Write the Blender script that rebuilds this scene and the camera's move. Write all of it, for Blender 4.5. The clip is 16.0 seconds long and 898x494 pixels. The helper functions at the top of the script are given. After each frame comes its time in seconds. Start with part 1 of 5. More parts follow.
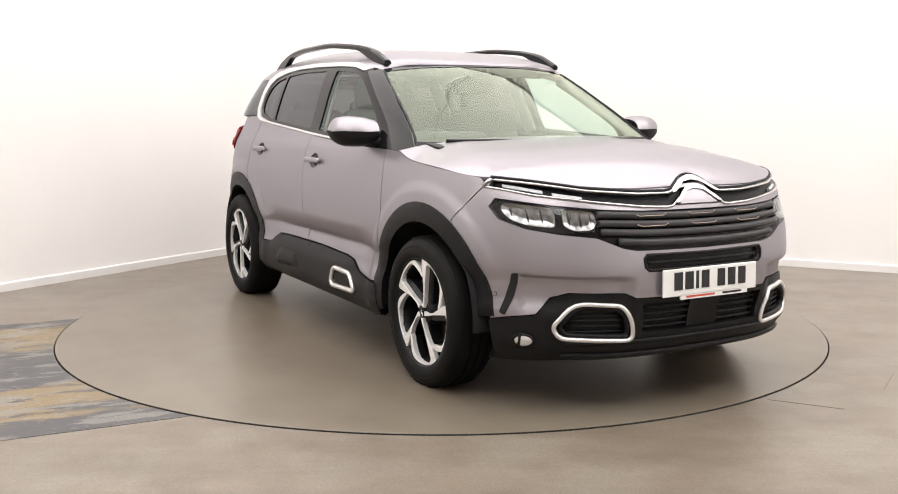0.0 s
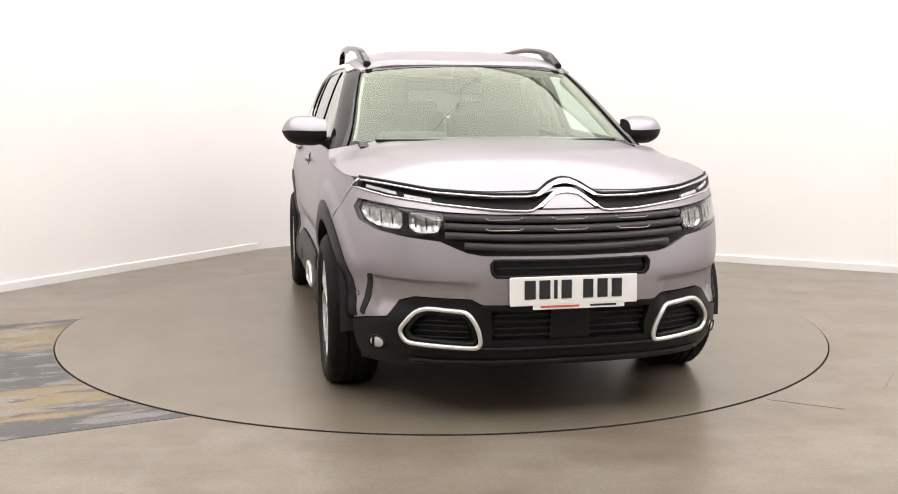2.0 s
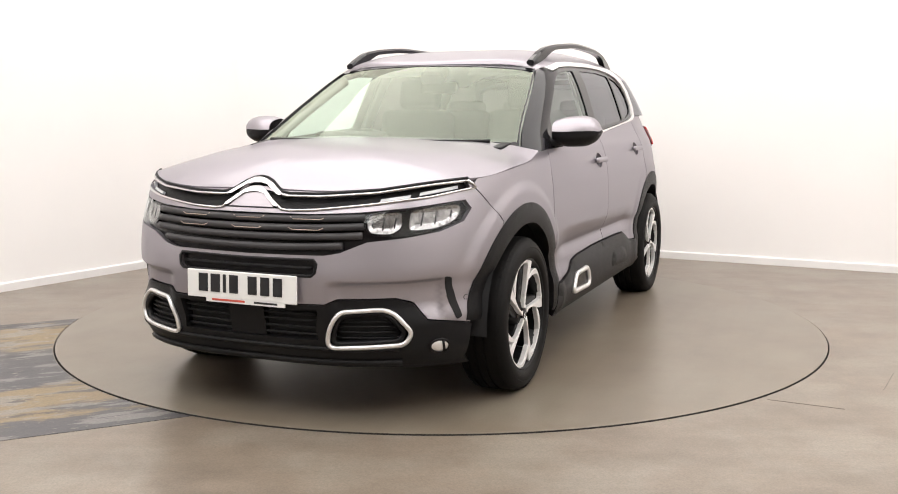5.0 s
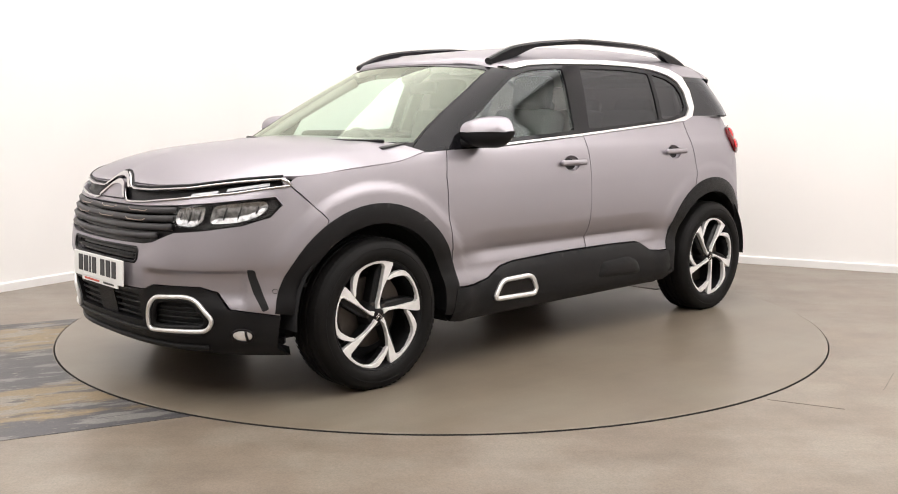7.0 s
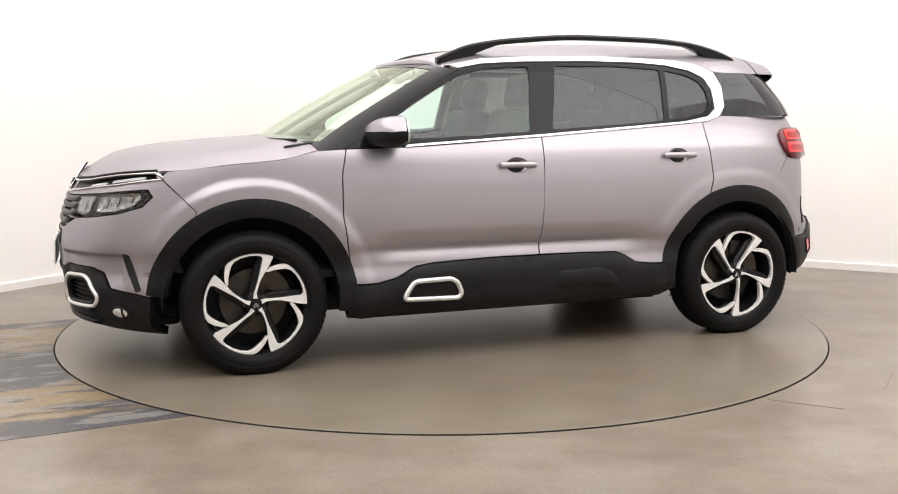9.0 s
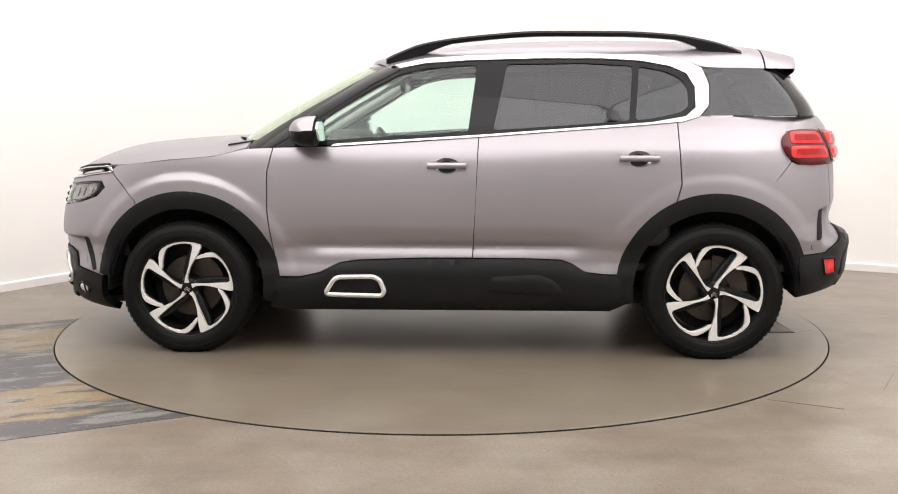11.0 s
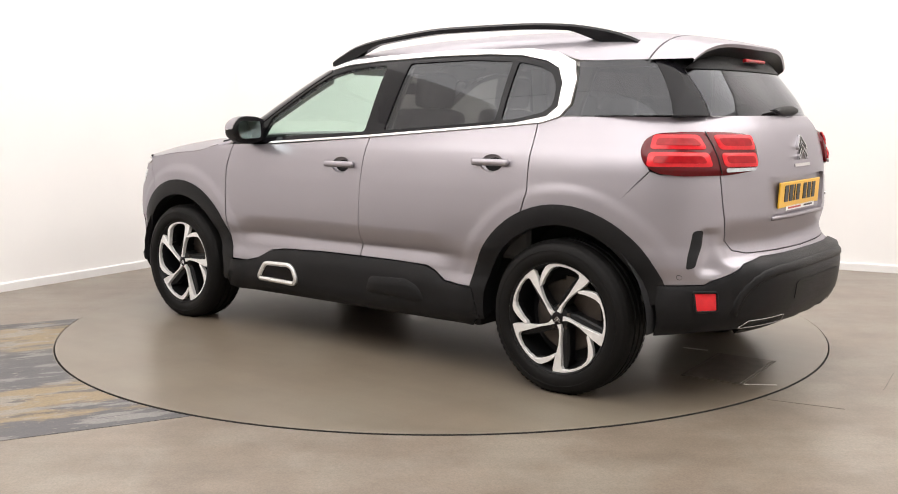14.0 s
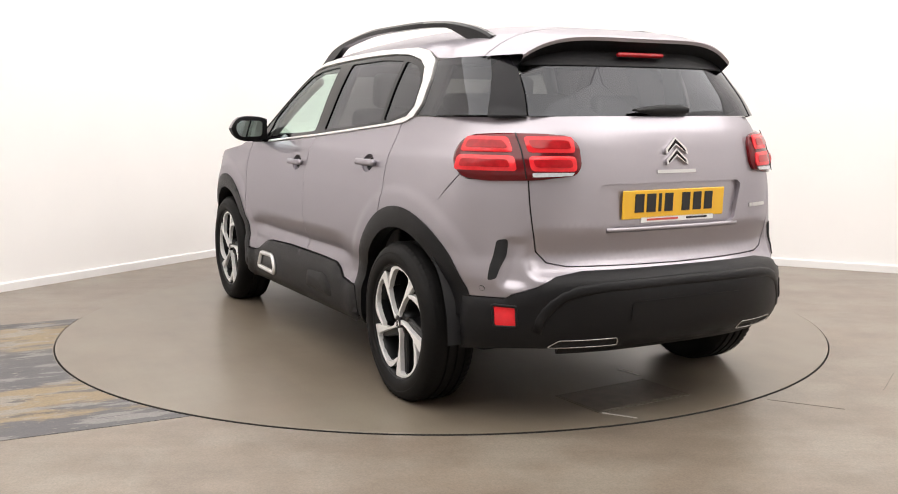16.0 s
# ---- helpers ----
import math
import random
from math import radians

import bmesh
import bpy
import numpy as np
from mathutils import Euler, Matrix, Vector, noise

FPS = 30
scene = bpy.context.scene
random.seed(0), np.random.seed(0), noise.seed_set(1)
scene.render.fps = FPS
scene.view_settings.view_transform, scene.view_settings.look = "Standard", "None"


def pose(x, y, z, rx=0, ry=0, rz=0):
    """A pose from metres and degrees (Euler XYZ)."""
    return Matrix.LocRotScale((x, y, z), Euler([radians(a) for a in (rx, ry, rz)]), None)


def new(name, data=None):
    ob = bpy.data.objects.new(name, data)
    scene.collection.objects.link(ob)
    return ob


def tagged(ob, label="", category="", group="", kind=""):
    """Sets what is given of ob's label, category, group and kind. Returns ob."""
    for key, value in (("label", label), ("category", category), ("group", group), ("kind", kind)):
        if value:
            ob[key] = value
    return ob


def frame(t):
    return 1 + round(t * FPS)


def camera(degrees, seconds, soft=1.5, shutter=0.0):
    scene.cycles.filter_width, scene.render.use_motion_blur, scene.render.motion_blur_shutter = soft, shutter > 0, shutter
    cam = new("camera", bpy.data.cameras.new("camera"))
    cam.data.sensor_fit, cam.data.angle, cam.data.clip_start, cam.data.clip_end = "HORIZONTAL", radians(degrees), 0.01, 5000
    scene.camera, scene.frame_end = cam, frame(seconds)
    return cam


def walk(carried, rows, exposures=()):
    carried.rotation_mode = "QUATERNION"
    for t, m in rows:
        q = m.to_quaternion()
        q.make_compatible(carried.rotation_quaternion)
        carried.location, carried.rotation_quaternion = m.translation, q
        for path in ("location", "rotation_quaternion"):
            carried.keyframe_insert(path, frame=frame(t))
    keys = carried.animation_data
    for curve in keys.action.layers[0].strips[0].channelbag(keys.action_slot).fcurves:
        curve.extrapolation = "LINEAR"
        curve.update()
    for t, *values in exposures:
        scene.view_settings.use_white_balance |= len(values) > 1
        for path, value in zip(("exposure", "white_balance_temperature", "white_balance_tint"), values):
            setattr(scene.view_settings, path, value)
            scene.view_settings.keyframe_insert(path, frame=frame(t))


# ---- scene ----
cam = camera(49.82, 16.0, soft=1.0)
CAM_POSE = pose(0.0, -5.9045, 1.2405, 90 - 7.741, 0, -0.395)
walk(cam, [(0.0, CAM_POSE), (16.0, CAM_POSE)], exposures=[(0.0, 0.0), (16.0, 0.0)])

# turn of the plate, in degrees, at each time: it starts slowly and then runs evenly
TURN = [(0.0, -61.0), (0.5, -63.04), (1.0, -66.92), (1.5, -72.12), (2.0, -78.29), (2.5, -83.97), (3.0, -90.17),
        (3.5, -95.85), (4.0, -102.0), (6.5, -131.44), (7.0, -137.62), (7.5, -143.19), (8.0, -149.24), (8.5, -154.89),
        (9.0, -160.92), (11.5, -189.42), (12.0, -195.45), (12.5, -201.14), (13.0, -207.05), (13.5, -212.76),
        (14.0, -218.89), (14.5, -224.57), (15.0, -230.54), (15.5, -236.33), (16.0, -242.39)]
PLATE_R = 2.241
CAR_OFF = (-0.082, 0.078)

# ---- world and lights ----
world = bpy.data.worlds.new("world")
scene.world = world
world.use_nodes = True
world.node_tree.nodes["Background"].inputs["Color"].default_value = (0.9, 0.95, 1.0, 1)
world.node_tree.nodes["Background"].inputs["Strength"].default_value = 0.3


def area_lamp(name, m, sx, sy, watts, colour=(1.0, 0.966, 0.962)):
    d = bpy.data.lights.new(name, "AREA")
    d.shape, d.size, d.size_y, d.energy, d.color = "RECTANGLE", sx, sy, watts, colour
    ob = new(name, d)
    ob.matrix_world = m
    return ob


ROOM_H = 4.6
LAMP_ROWS = [(-1.16, 2.12, 53), (1.94, 0.54, 52), (5.04, -1.04, 66), (-2.71, -0.90, 50), (0.39, -2.48, 50), (3.49, -4.06, 76), (-4.26, -3.92, 62), (-1.16, -5.50, 88)]
for lx, ly, watts in LAMP_ROWS:
    area_lamp("ceiling_lamp", pose(lx, ly, ROOM_H - 0.13, 0, 0, -27), 3.478, 3.393, watts)


# ---- materials ----
def material(name, base, rough=0.5, metal=0.0, coat=0.0, vary=0.0, scale=8.0, bump=0.0, bump_scale=60.0, second=None,
             second_at=(0.45, 0.65), second_scale=1.5, spec=0.5, speckle=0.0, streak=0.0, stretch=None):
    m = bpy.data.materials.new(name)
    m.use_nodes = True
    nt = m.node_tree
    b = nt.nodes["Principled BSDF"]
    b.inputs["Base Color"].default_value = (*base, 1)
    b.inputs["Roughness"].default_value = rough
    b.inputs["Metallic"].default_value = metal
    b.inputs["Coat Weight"].default_value = coat
    b.inputs["Coat Roughness"].default_value = 0.03
    b.inputs["Specular IOR Level"].default_value = spec
    co = nt.nodes.new("ShaderNodeTexCoord")
    if vary or second:
        n1 = nt.nodes.new("ShaderNodeTexNoise")
        n1.inputs["Scale"].default_value, n1.inputs["Detail"].default_value = scale, 6
        nt.links.new(co.outputs["Object"], n1.inputs["Vector"])
        ramp = nt.nodes.new("ShaderNodeMapRange")
        ramp.inputs["From Min"].default_value, ramp.inputs["From Max"].default_value = 0.3, 0.7
        ramp.inputs["To Min"].default_value, ramp.inputs["To Max"].default_value = 1 - vary, 1 + vary
        nt.links.new(n1.outputs["Fac"], ramp.inputs["Value"])
        mul = nt.nodes.new("ShaderNodeVectorMath")
        mul.operation = "SCALE"
        mul.inputs[0].default_value = base
        nt.links.new(ramp.outputs["Result"], mul.inputs["Scale"])
        out = mul.outputs["Vector"]
        if second:
            n2 = nt.nodes.new("ShaderNodeTexNoise")
            n2.inputs["Scale"].default_value, n2.inputs["Detail"].default_value = second_scale, 8
            n2.inputs["Roughness"].default_value = 0.62
            if stretch:
                mp2 = nt.nodes.new("ShaderNodeMapping")
                mp2.inputs["Scale"].default_value = stretch
                mp2.inputs["Rotation"].default_value = (0, 0, -0.42)
                nt.links.new(co.outputs["Object"], mp2.inputs["Vector"])
                nt.links.new(mp2.outputs["Vector"], n2.inputs["Vector"])
            else:
                nt.links.new(co.outputs["Object"], n2.inputs["Vector"])
            r2 = nt.nodes.new("ShaderNodeMapRange")
            r2.inputs["From Min"].default_value, r2.inputs["From Max"].default_value = second_at
            nt.links.new(n2.outputs["Fac"], r2.inputs["Value"])
            mix = nt.nodes.new("ShaderNodeMix")
            mix.data_type = "RGBA"
            nt.links.new(r2.outputs["Result"], mix.inputs["Factor"])
            nt.links.new(out, mix.inputs[6])
            mix.inputs[7].default_value = (*second, 1)
            out = mix.outputs[2]
        for amount, sc, stretch in ((speckle, 130.0, (1, 1, 1)), (streak, 2.4, (0.35, 2.6, 1))):
            if not amount:
                continue
            mp = nt.nodes.new("ShaderNodeMapping")
            mp.inputs["Scale"].default_value = stretch
            mp.inputs["Rotation"].default_value = (0, 0, 0.35)
            nt.links.new(co.outputs["Object"], mp.inputs["Vector"])
            n4 = nt.nodes.new("ShaderNodeTexNoise")
            n4.inputs["Scale"].default_value, n4.inputs["Detail"].default_value = sc, 5
            n4.inputs["Roughness"].default_value = 0.65
            nt.links.new(mp.outputs["Vector"], n4.inputs["Vector"])
            r4 = nt.nodes.new("ShaderNodeMapRange")
            r4.inputs["From Min"].default_value, r4.inputs["From Max"].default_value = 0.32, 0.68
            r4.inputs["To Min"].default_value, r4.inputs["To Max"].default_value = 1 - amount, 1 + amount
            nt.links.new(n4.outputs["Fac"], r4.inputs["Value"])
            m4 = nt.nodes.new("ShaderNodeVectorMath")
            m4.operation = "SCALE"
            nt.links.new(out, m4.inputs[0])
            nt.links.new(r4.outputs["Result"], m4.inputs["Scale"])
            out = m4.outputs["Vector"]
        nt.links.new(out, b.inputs["Base Color"])
    if bump:
        n3 = nt.nodes.new("ShaderNodeTexNoise")
        n3.inputs["Scale"].default_value, n3.inputs["Detail"].default_value = bump_scale, 4
        nt.links.new(co.outputs["Object"], n3.inputs["Vector"])
        bp = nt.nodes.new("ShaderNodeBump")
        bp.inputs["Strength"].default_value, bp.inputs["Distance"].default_value = bump, 0.002
        nt.links.new(n3.outputs["Fac"], bp.inputs["Height"])
        nt.links.new(bp.outputs["Normal"], b.inputs["Normal"])
    return m


def glass(name, tint, head_on=0.06, sheen=(0.95, 1.0, 1.0)):
    """A thin pane: what lies behind shows through, tinted, under a mirror-like sheen that grows at a slant, the same from both sides."""
    m = bpy.data.materials.new(name)
    m.use_nodes = True
    nt = m.node_tree
    nt.nodes.remove(nt.nodes["Principled BSDF"])
    tr = nt.nodes.new("ShaderNodeBsdfTransparent")
    tr.inputs["Color"].default_value = (*tint, 1)
    gl = nt.nodes.new("ShaderNodeBsdfGlossy")
    gl.inputs["Roughness"].default_value = 0.0
    gl.inputs["Color"].default_value = (*sheen, 1)
    lw = nt.nodes.new("ShaderNodeLayerWeight")
    lw.inputs["Blend"].default_value = 0.5
    pw = nt.nodes.new("ShaderNodeMath")
    pw.operation = "POWER"
    pw.inputs[1].default_value = 5.0
    nt.links.new(lw.outputs["Facing"], pw.inputs[0])
    mr = nt.nodes.new("ShaderNodeMapRange")
    mr.inputs["To Min"].default_value, mr.inputs["To Max"].default_value = head_on, 1.0
    nt.links.new(pw.outputs[0], mr.inputs["Value"])
    mx = nt.nodes.new("ShaderNodeMixShader")
    nt.links.new(mr.outputs["Result"], mx.inputs["Fac"])
    nt.links.new(tr.outputs["BSDF"], mx.inputs[1])
    nt.links.new(gl.outputs["BSDF"], mx.inputs[2])
    nt.links.new(mx.outputs["Shader"], nt.nodes["Material Output"].inputs["Surface"])
    return m


def glow(name, colour, strength):
    m = material(name, colour, 0.6)
    b = m.node_tree.nodes["Principled BSDF"]
    b.inputs["Emission Color"].default_value = (*colour, 1)
    b.inputs["Emission Strength"].default_value = strength
    return m


PAINT = material("silver_paint", (0.348, 0.325, 0.350), 0.34, 0.72, coat=0.36, vary=0.02, scale=900)
PAINT.node_tree.nodes["Principled BSDF"].inputs["Specular Tint"].default_value = (0.56, 0.55, 0.60, 1)
PLASTIC = material("black_plastic", (0.0075, 0.0072, 0.0078), 0.44, spec=0.2, vary=0.12, scale=6, bump=0.25, bump_scale=700)
GLOSS_BLACK = material("gloss_black", (0.010, 0.0085, 0.009), 0.14, spec=0.16)
GRILLE_GREY = material("grille_plastic", (0.042, 0.040, 0.042), 0.42, spec=0.3, vary=0.12, scale=9, bump=0.2, bump_scale=500)
DARK = material("dark_void", (0.006, 0.006, 0.007), 0.8)
PILLAR = material("pillar_gloss", (0.008, 0.0075, 0.009), 0.07, spec=0.20)
CHROME = material("chrome", (0.58, 0.57, 0.57), 0.07, 1.0)
SATIN = material("satin_chrome", (0.80, 0.79, 0.78), 0.32, 0.75, vary=0.03, scale=20)
RUBBER = material("tyre_rubber", (0.0055, 0.005, 0.0048), 0.6, spec=0.16, vary=0.2, scale=7, bump=0.2, bump_scale=300)
ALLOY = material("machined_alloy", (0.86, 0.85, 0.84), 0.34, 0.4, vary=0.05, scale=40)
RIM_DARK = material("dark_alloy", (0.007, 0.007, 0.0075), 0.35, 0.0, spec=0.25)
STEEL = material("brake_steel", (0.07, 0.058, 0.05), 0.5, 0.7, vary=0.2, scale=15)
GLASS_CLEAR = glass("clear_glass", (0.78, 0.92, 0.86), 0.05)
GLASS_SCREEN = glass("coated_screen_glass", (0.74, 0.84, 0.78), 0.105, (0.93, 1.0, 0.84))
GLASS_TINT = glass("tinted_glass", (0.095, 0.086, 0.088), 0.055, (0.93, 0.95, 1.0))
LENS = glass("lamp_lens", (0.93, 0.93, 0.94), 0.045)
RED_LENS = material("red_lens", (0.70, 0.016, 0.024), 0.14, vary=0.12, scale=30, spec=0.45)
RED_DARK = material("dark_red_lens", (0.11, 0.004, 0.007), 0.10, spec=0.4)
RED_CORE = material("red_lens_core", (0.34, 0.007, 0.011), 0.12, vary=0.2, scale=40, spec=0.3)
REFLECTOR = material("lamp_reflector", (0.36, 0.355, 0.35), 0.10, 0.9, vary=0.5, scale=45, bump=1.0, bump_scale=26)
COPPER = material("copper_accent", (0.50, 0.40, 0.34), 0.3, 0.8)
LAMP_WHITE = material("lamp_white", (0.48, 0.49, 0.51), 0.2, coat=0.5, vary=0.2, scale=60)
WHITE_PLATE = material("white_plate", (0.80, 0.80, 0.78), 0.35, vary=0.02, scale=20)
YELLOW_PLATE = material("yellow_plate", (0.80, 0.45, 0.03), 0.35, vary=0.02, scale=20)
INK = material("black_ink", (0.012, 0.012, 0.014), 0.45)
RED_INK = material("red_ink", (0.55, 0.08, 0.05), 0.5)
FABRIC = material("seat_fabric", (0.085, 0.080, 0.078), 0.9, vary=0.15, scale=14, bump=0.4, bump_scale=400)
TRIM_GREY = material("interior_trim", (0.06, 0.058, 0.056), 0.75, vary=0.1, scale=10, bump=0.3, bump_scale=300)
HEADLINER = material("headliner", (0.50, 0.48, 0.45), 0.95, vary=0.05, scale=30)
MIRROR = material("mirror_glass", (0.72, 0.84, 0.83), 0.02, 1.0)
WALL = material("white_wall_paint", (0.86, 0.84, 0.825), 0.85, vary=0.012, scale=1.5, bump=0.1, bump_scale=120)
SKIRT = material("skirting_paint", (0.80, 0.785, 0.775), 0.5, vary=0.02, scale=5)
# for the unseen walls behind the camera; darker to trim light bounced onto the car
UNSEEN_WALL = material("unseen_wall_paint", (0.80, 0.79, 0.78), 0.8, vary=0.03, scale=2, bump=0.1, bump_scale=120)
CEIL = material("ceiling_paint", (0.65, 0.65, 0.64), 0.9, vary=0.02, scale=2)
FLOOR = material("sealed_floor", (0.170, 0.137, 0.106), 0.34, vary=0.15, scale=5.0, second=(0.205, 0.176, 0.142),
                 second_at=(0.46, 0.60), second_scale=1.6, bump=0.12, bump_scale=30, spec=0.5, speckle=0.20, streak=0.10)
DISC = material("turntable_top", (0.160, 0.131, 0.099), 0.30, vary=0.09, scale=4.0, second=(0.180, 0.155, 0.120),
                second_at=(0.45, 0.64), second_scale=1.4, bump=0.08, bump_scale=35, speckle=0.12, streak=0.06)


def worn_paint():
    """Old floor paint in bands of slate grey and ochre that run along the strip, worn and chipped."""
    m = bpy.data.materials.new("worn_floor_paint")
    m.use_nodes = True
    nt = m.node_tree
    b = nt.nodes["Principled BSDF"]
    b.inputs["Roughness"].default_value = 0.42
    co = nt.nodes.new("ShaderNodeTexCoord")

    def noise(scale, stretch, detail=7, rough=0.65):
        mp = nt.nodes.new("ShaderNodeMapping")
        mp.vector_type = "TEXTURE"
        mp.inputs["Rotation"].default_value = (0, 0, 0.439)
        mp.inputs["Scale"].default_value = stretch
        nt.links.new(co.outputs["Object"], mp.inputs["Vector"])
        n = nt.nodes.new("ShaderNodeTexNoise")
        n.inputs["Scale"].default_value, n.inputs["Detail"].default_value, n.inputs["Roughness"].default_value = scale, detail, rough
        nt.links.new(mp.outputs["Vector"], n.inputs["Vector"])
        return n.outputs["Fac"]

    def ranged(sock, a, b2, lo=0.0, hi=1.0):
        r = nt.nodes.new("ShaderNodeMapRange")
        for k, val in zip(("From Min", "From Max", "To Min", "To Max"), (a, b2, lo, hi)):
            r.inputs[k].default_value = val
        nt.links.new(sock, r.inputs["Value"])
        return r.outputs["Result"]

    def mixed_in(fac, a, colour):
        mx = nt.nodes.new("ShaderNodeMix")
        mx.data_type = "RGBA"
        nt.links.new(fac, mx.inputs["Factor"])
        nt.links.new(a, mx.inputs[6])
        mx.inputs[7].default_value = (*colour, 1)
        return mx.outputs[2]

    dot = nt.nodes.new("ShaderNodeVectorMath")
    dot.operation = "DOT_PRODUCT"
    dot.inputs[1].default_value = (0.425, -0.905, 0)
    nt.links.new(co.outputs["Object"], dot.inputs[0])
    across = ranged(dot.outputs["Value"], -0.93, 1.36)
    add = nt.nodes.new("ShaderNodeMath")
    add.operation = "ADD"
    nt.links.new(across, add.inputs[0])
    nt.links.new(ranged(noise(2.6, (2.2, 0.8, 1)), 0.25, 0.75, -0.16, 0.16), add.inputs[1])
    ramp = nt.nodes.new("ShaderNodeValToRGB")
    grey, grey2, ochre = (0.058, 0.056, 0.060, 1), (0.082, 0.077, 0.074, 1), (0.205, 0.150, 0.080, 1)
    el = ramp.color_ramp.elements
    el[0].position, el[0].color = 0.0, grey
    el[1].position, el[1].color = 1.0, grey
    for at, c in ((0.05, grey), (0.08, ochre), (0.24, ochre), (0.29, grey2), (0.48, grey), (0.68, grey), (0.72, ochre), (0.87, ochre), (0.91, grey)):
        e = el.new(at)
        e.color = c
    nt.links.new(add.outputs[0], ramp.inputs["Fac"])
    out = mixed_in(ranged(noise(7.0, (2.6, 0.6, 1)), 0.53, 0.57, 0, 0.7), ramp.outputs["Color"], (0.205, 0.195, 0.180))
    out = mixed_in(ranged(noise(5.0, (2.0, 0.6, 1), 8, 0.7), 0.56, 0.61, 0, 0.8), out, (0.036, 0.035, 0.037))
    out = mixed_in(ranged(noise(26.0, (1.6, 0.8, 1)), 0.62, 0.66, 0, 0.7), out, (0.28, 0.255, 0.215))
    sc = nt.nodes.new("ShaderNodeVectorMath")
    sc.operation = "SCALE"
    nt.links.new(out, sc.inputs[0])
    nt.links.new(ranged(noise(90.0, (1, 1, 1)), 0.3, 0.7, 0.78, 1.22), sc.inputs["Scale"])
    nt.links.new(sc.outputs["Vector"], b.inputs["Base Color"])
    bp = nt.nodes.new("ShaderNodeBump")
    bp.inputs["Strength"].default_value, bp.inputs["Distance"].default_value = 0.35, 0.002
    nt.links.new(noise(26.0, (1.6, 0.8, 1)), bp.inputs["Height"])
    nt.links.new(bp.outputs["Normal"], b.inputs["Normal"])
    return m


WORN = worn_paint()
SCUFF = material("scuff_mark", (0.62, 0.60, 0.57), 0.6, vary=0.2, scale=40)
STAIN = material("dark_stain", (0.118, 0.098, 0.078), 0.4, vary=0.25, scale=14)
GAP = material("gap_steel", (0.012, 0.012, 0.012), 0.7)
PANEL_LIGHT = glow("light_diffuser", (1.0, 0.98, 0.95), 1.2)
FRAME_GREY = material("fixture_metal", (0.55, 0.55, 0.55), 0.4, 0.3)


# ---- building helpers ----
def part(name, bm, mat, parent=None, label="", smooth=False, normals=None):
    me = bpy.data.meshes.new(name)
    bm.to_mesh(me)
    bm.free()
    me.materials.append(mat)
    if smooth or normals is not None:
        me.shade_smooth()
    ob = new(name, me)
    if parent is not None:
        ob.parent = parent
    if label:
        tagged(ob, label)
    return ob


def mesh_part(name, verts, faces, mat, parent=None, label="", smooth=False, angle=None):
    me = bpy.data.meshes.new(name)
    me.from_pydata([tuple(v) for v in verts], [], faces)
    me.validate()
    me.materials.append(mat)
    me.update()
    if smooth:
        me.shade_smooth()
    if angle is not None:
        me.set_sharp_from_angle(angle=radians(angle))
    ob = new(name, me)
    if parent is not None:
        ob.parent = parent
    if label:
        tagged(ob, label)
    return ob


def box_bm(sx, sy, sz, m=None, bevel=0.0, segs=2, bm=None):
    """A box of that size, bevelled, at the pose m, added to bm."""
    b = bmesh.new()
    bmesh.ops.create_cube(b, size=1.0)
    bmesh.ops.scale(b, vec=(sx, sy, sz), verts=b.verts)
    if bevel:
        bmesh.ops.bevel(b, geom=list(b.edges), offset=bevel, segments=segs, profile=0.6, affect="EDGES")
    if m is not None:
        bmesh.ops.transform(b, matrix=m, verts=b.verts)
    if bm is None:
        return b
    tmp = bpy.data.meshes.new("tmp")
    b.to_mesh(tmp)
    b.free()
    bm.from_mesh(tmp)
    bpy.data.meshes.remove(tmp)
    return bm


def prism(pts, z0, z1):
    """Vertices and faces of a flat shape drawn up from z0 to z1 (counter-clockwise points)."""
    n = len(pts)
    v = [(x, y, z0) for x, y in pts] + [(x, y, z1) for x, y in pts]
    f = [tuple(range(n - 1, -1, -1)), tuple(range(n, 2 * n))]
    f += [(i, (i + 1) % n, n + (i + 1) % n, n + i) for i in range(n)]
    return v, f


# ---- the room ----
FLOOR_Z = -0.005                    # the plate stands a little proud of the floor
C0 = Vector((-1.12, 4.10))          # far corner
DL = Vector((-0.535, -0.845)).normalized()   # along the left wall, towards the camera
DR = Vector((0.891, -0.453)).normalized()    # along the right wall
CL, CR = C0 + DL * 13.0, C0 + DR * 9.5
CS = CL + DR * 9.5
corners = [C0, CR, CS, CL]


def wall(name, a, b, mat, label, thick=0.2):
    """An upright wall whose room side runs from a to b, with the room on the right-hand side."""
    d = (b - a).normalized()
    nrm = Vector((-d.y, d.x))
    p = [a - d * thick, b + d * thick, b + d * thick + nrm * thick, a - d * thick + nrm * thick]
    v, f = prism([tuple(q) for q in p], -0.05, ROOM_H)
    w = mesh_part(name, v, f, mat)
    tagged(w, label, "wall", kind="structure")
    return w


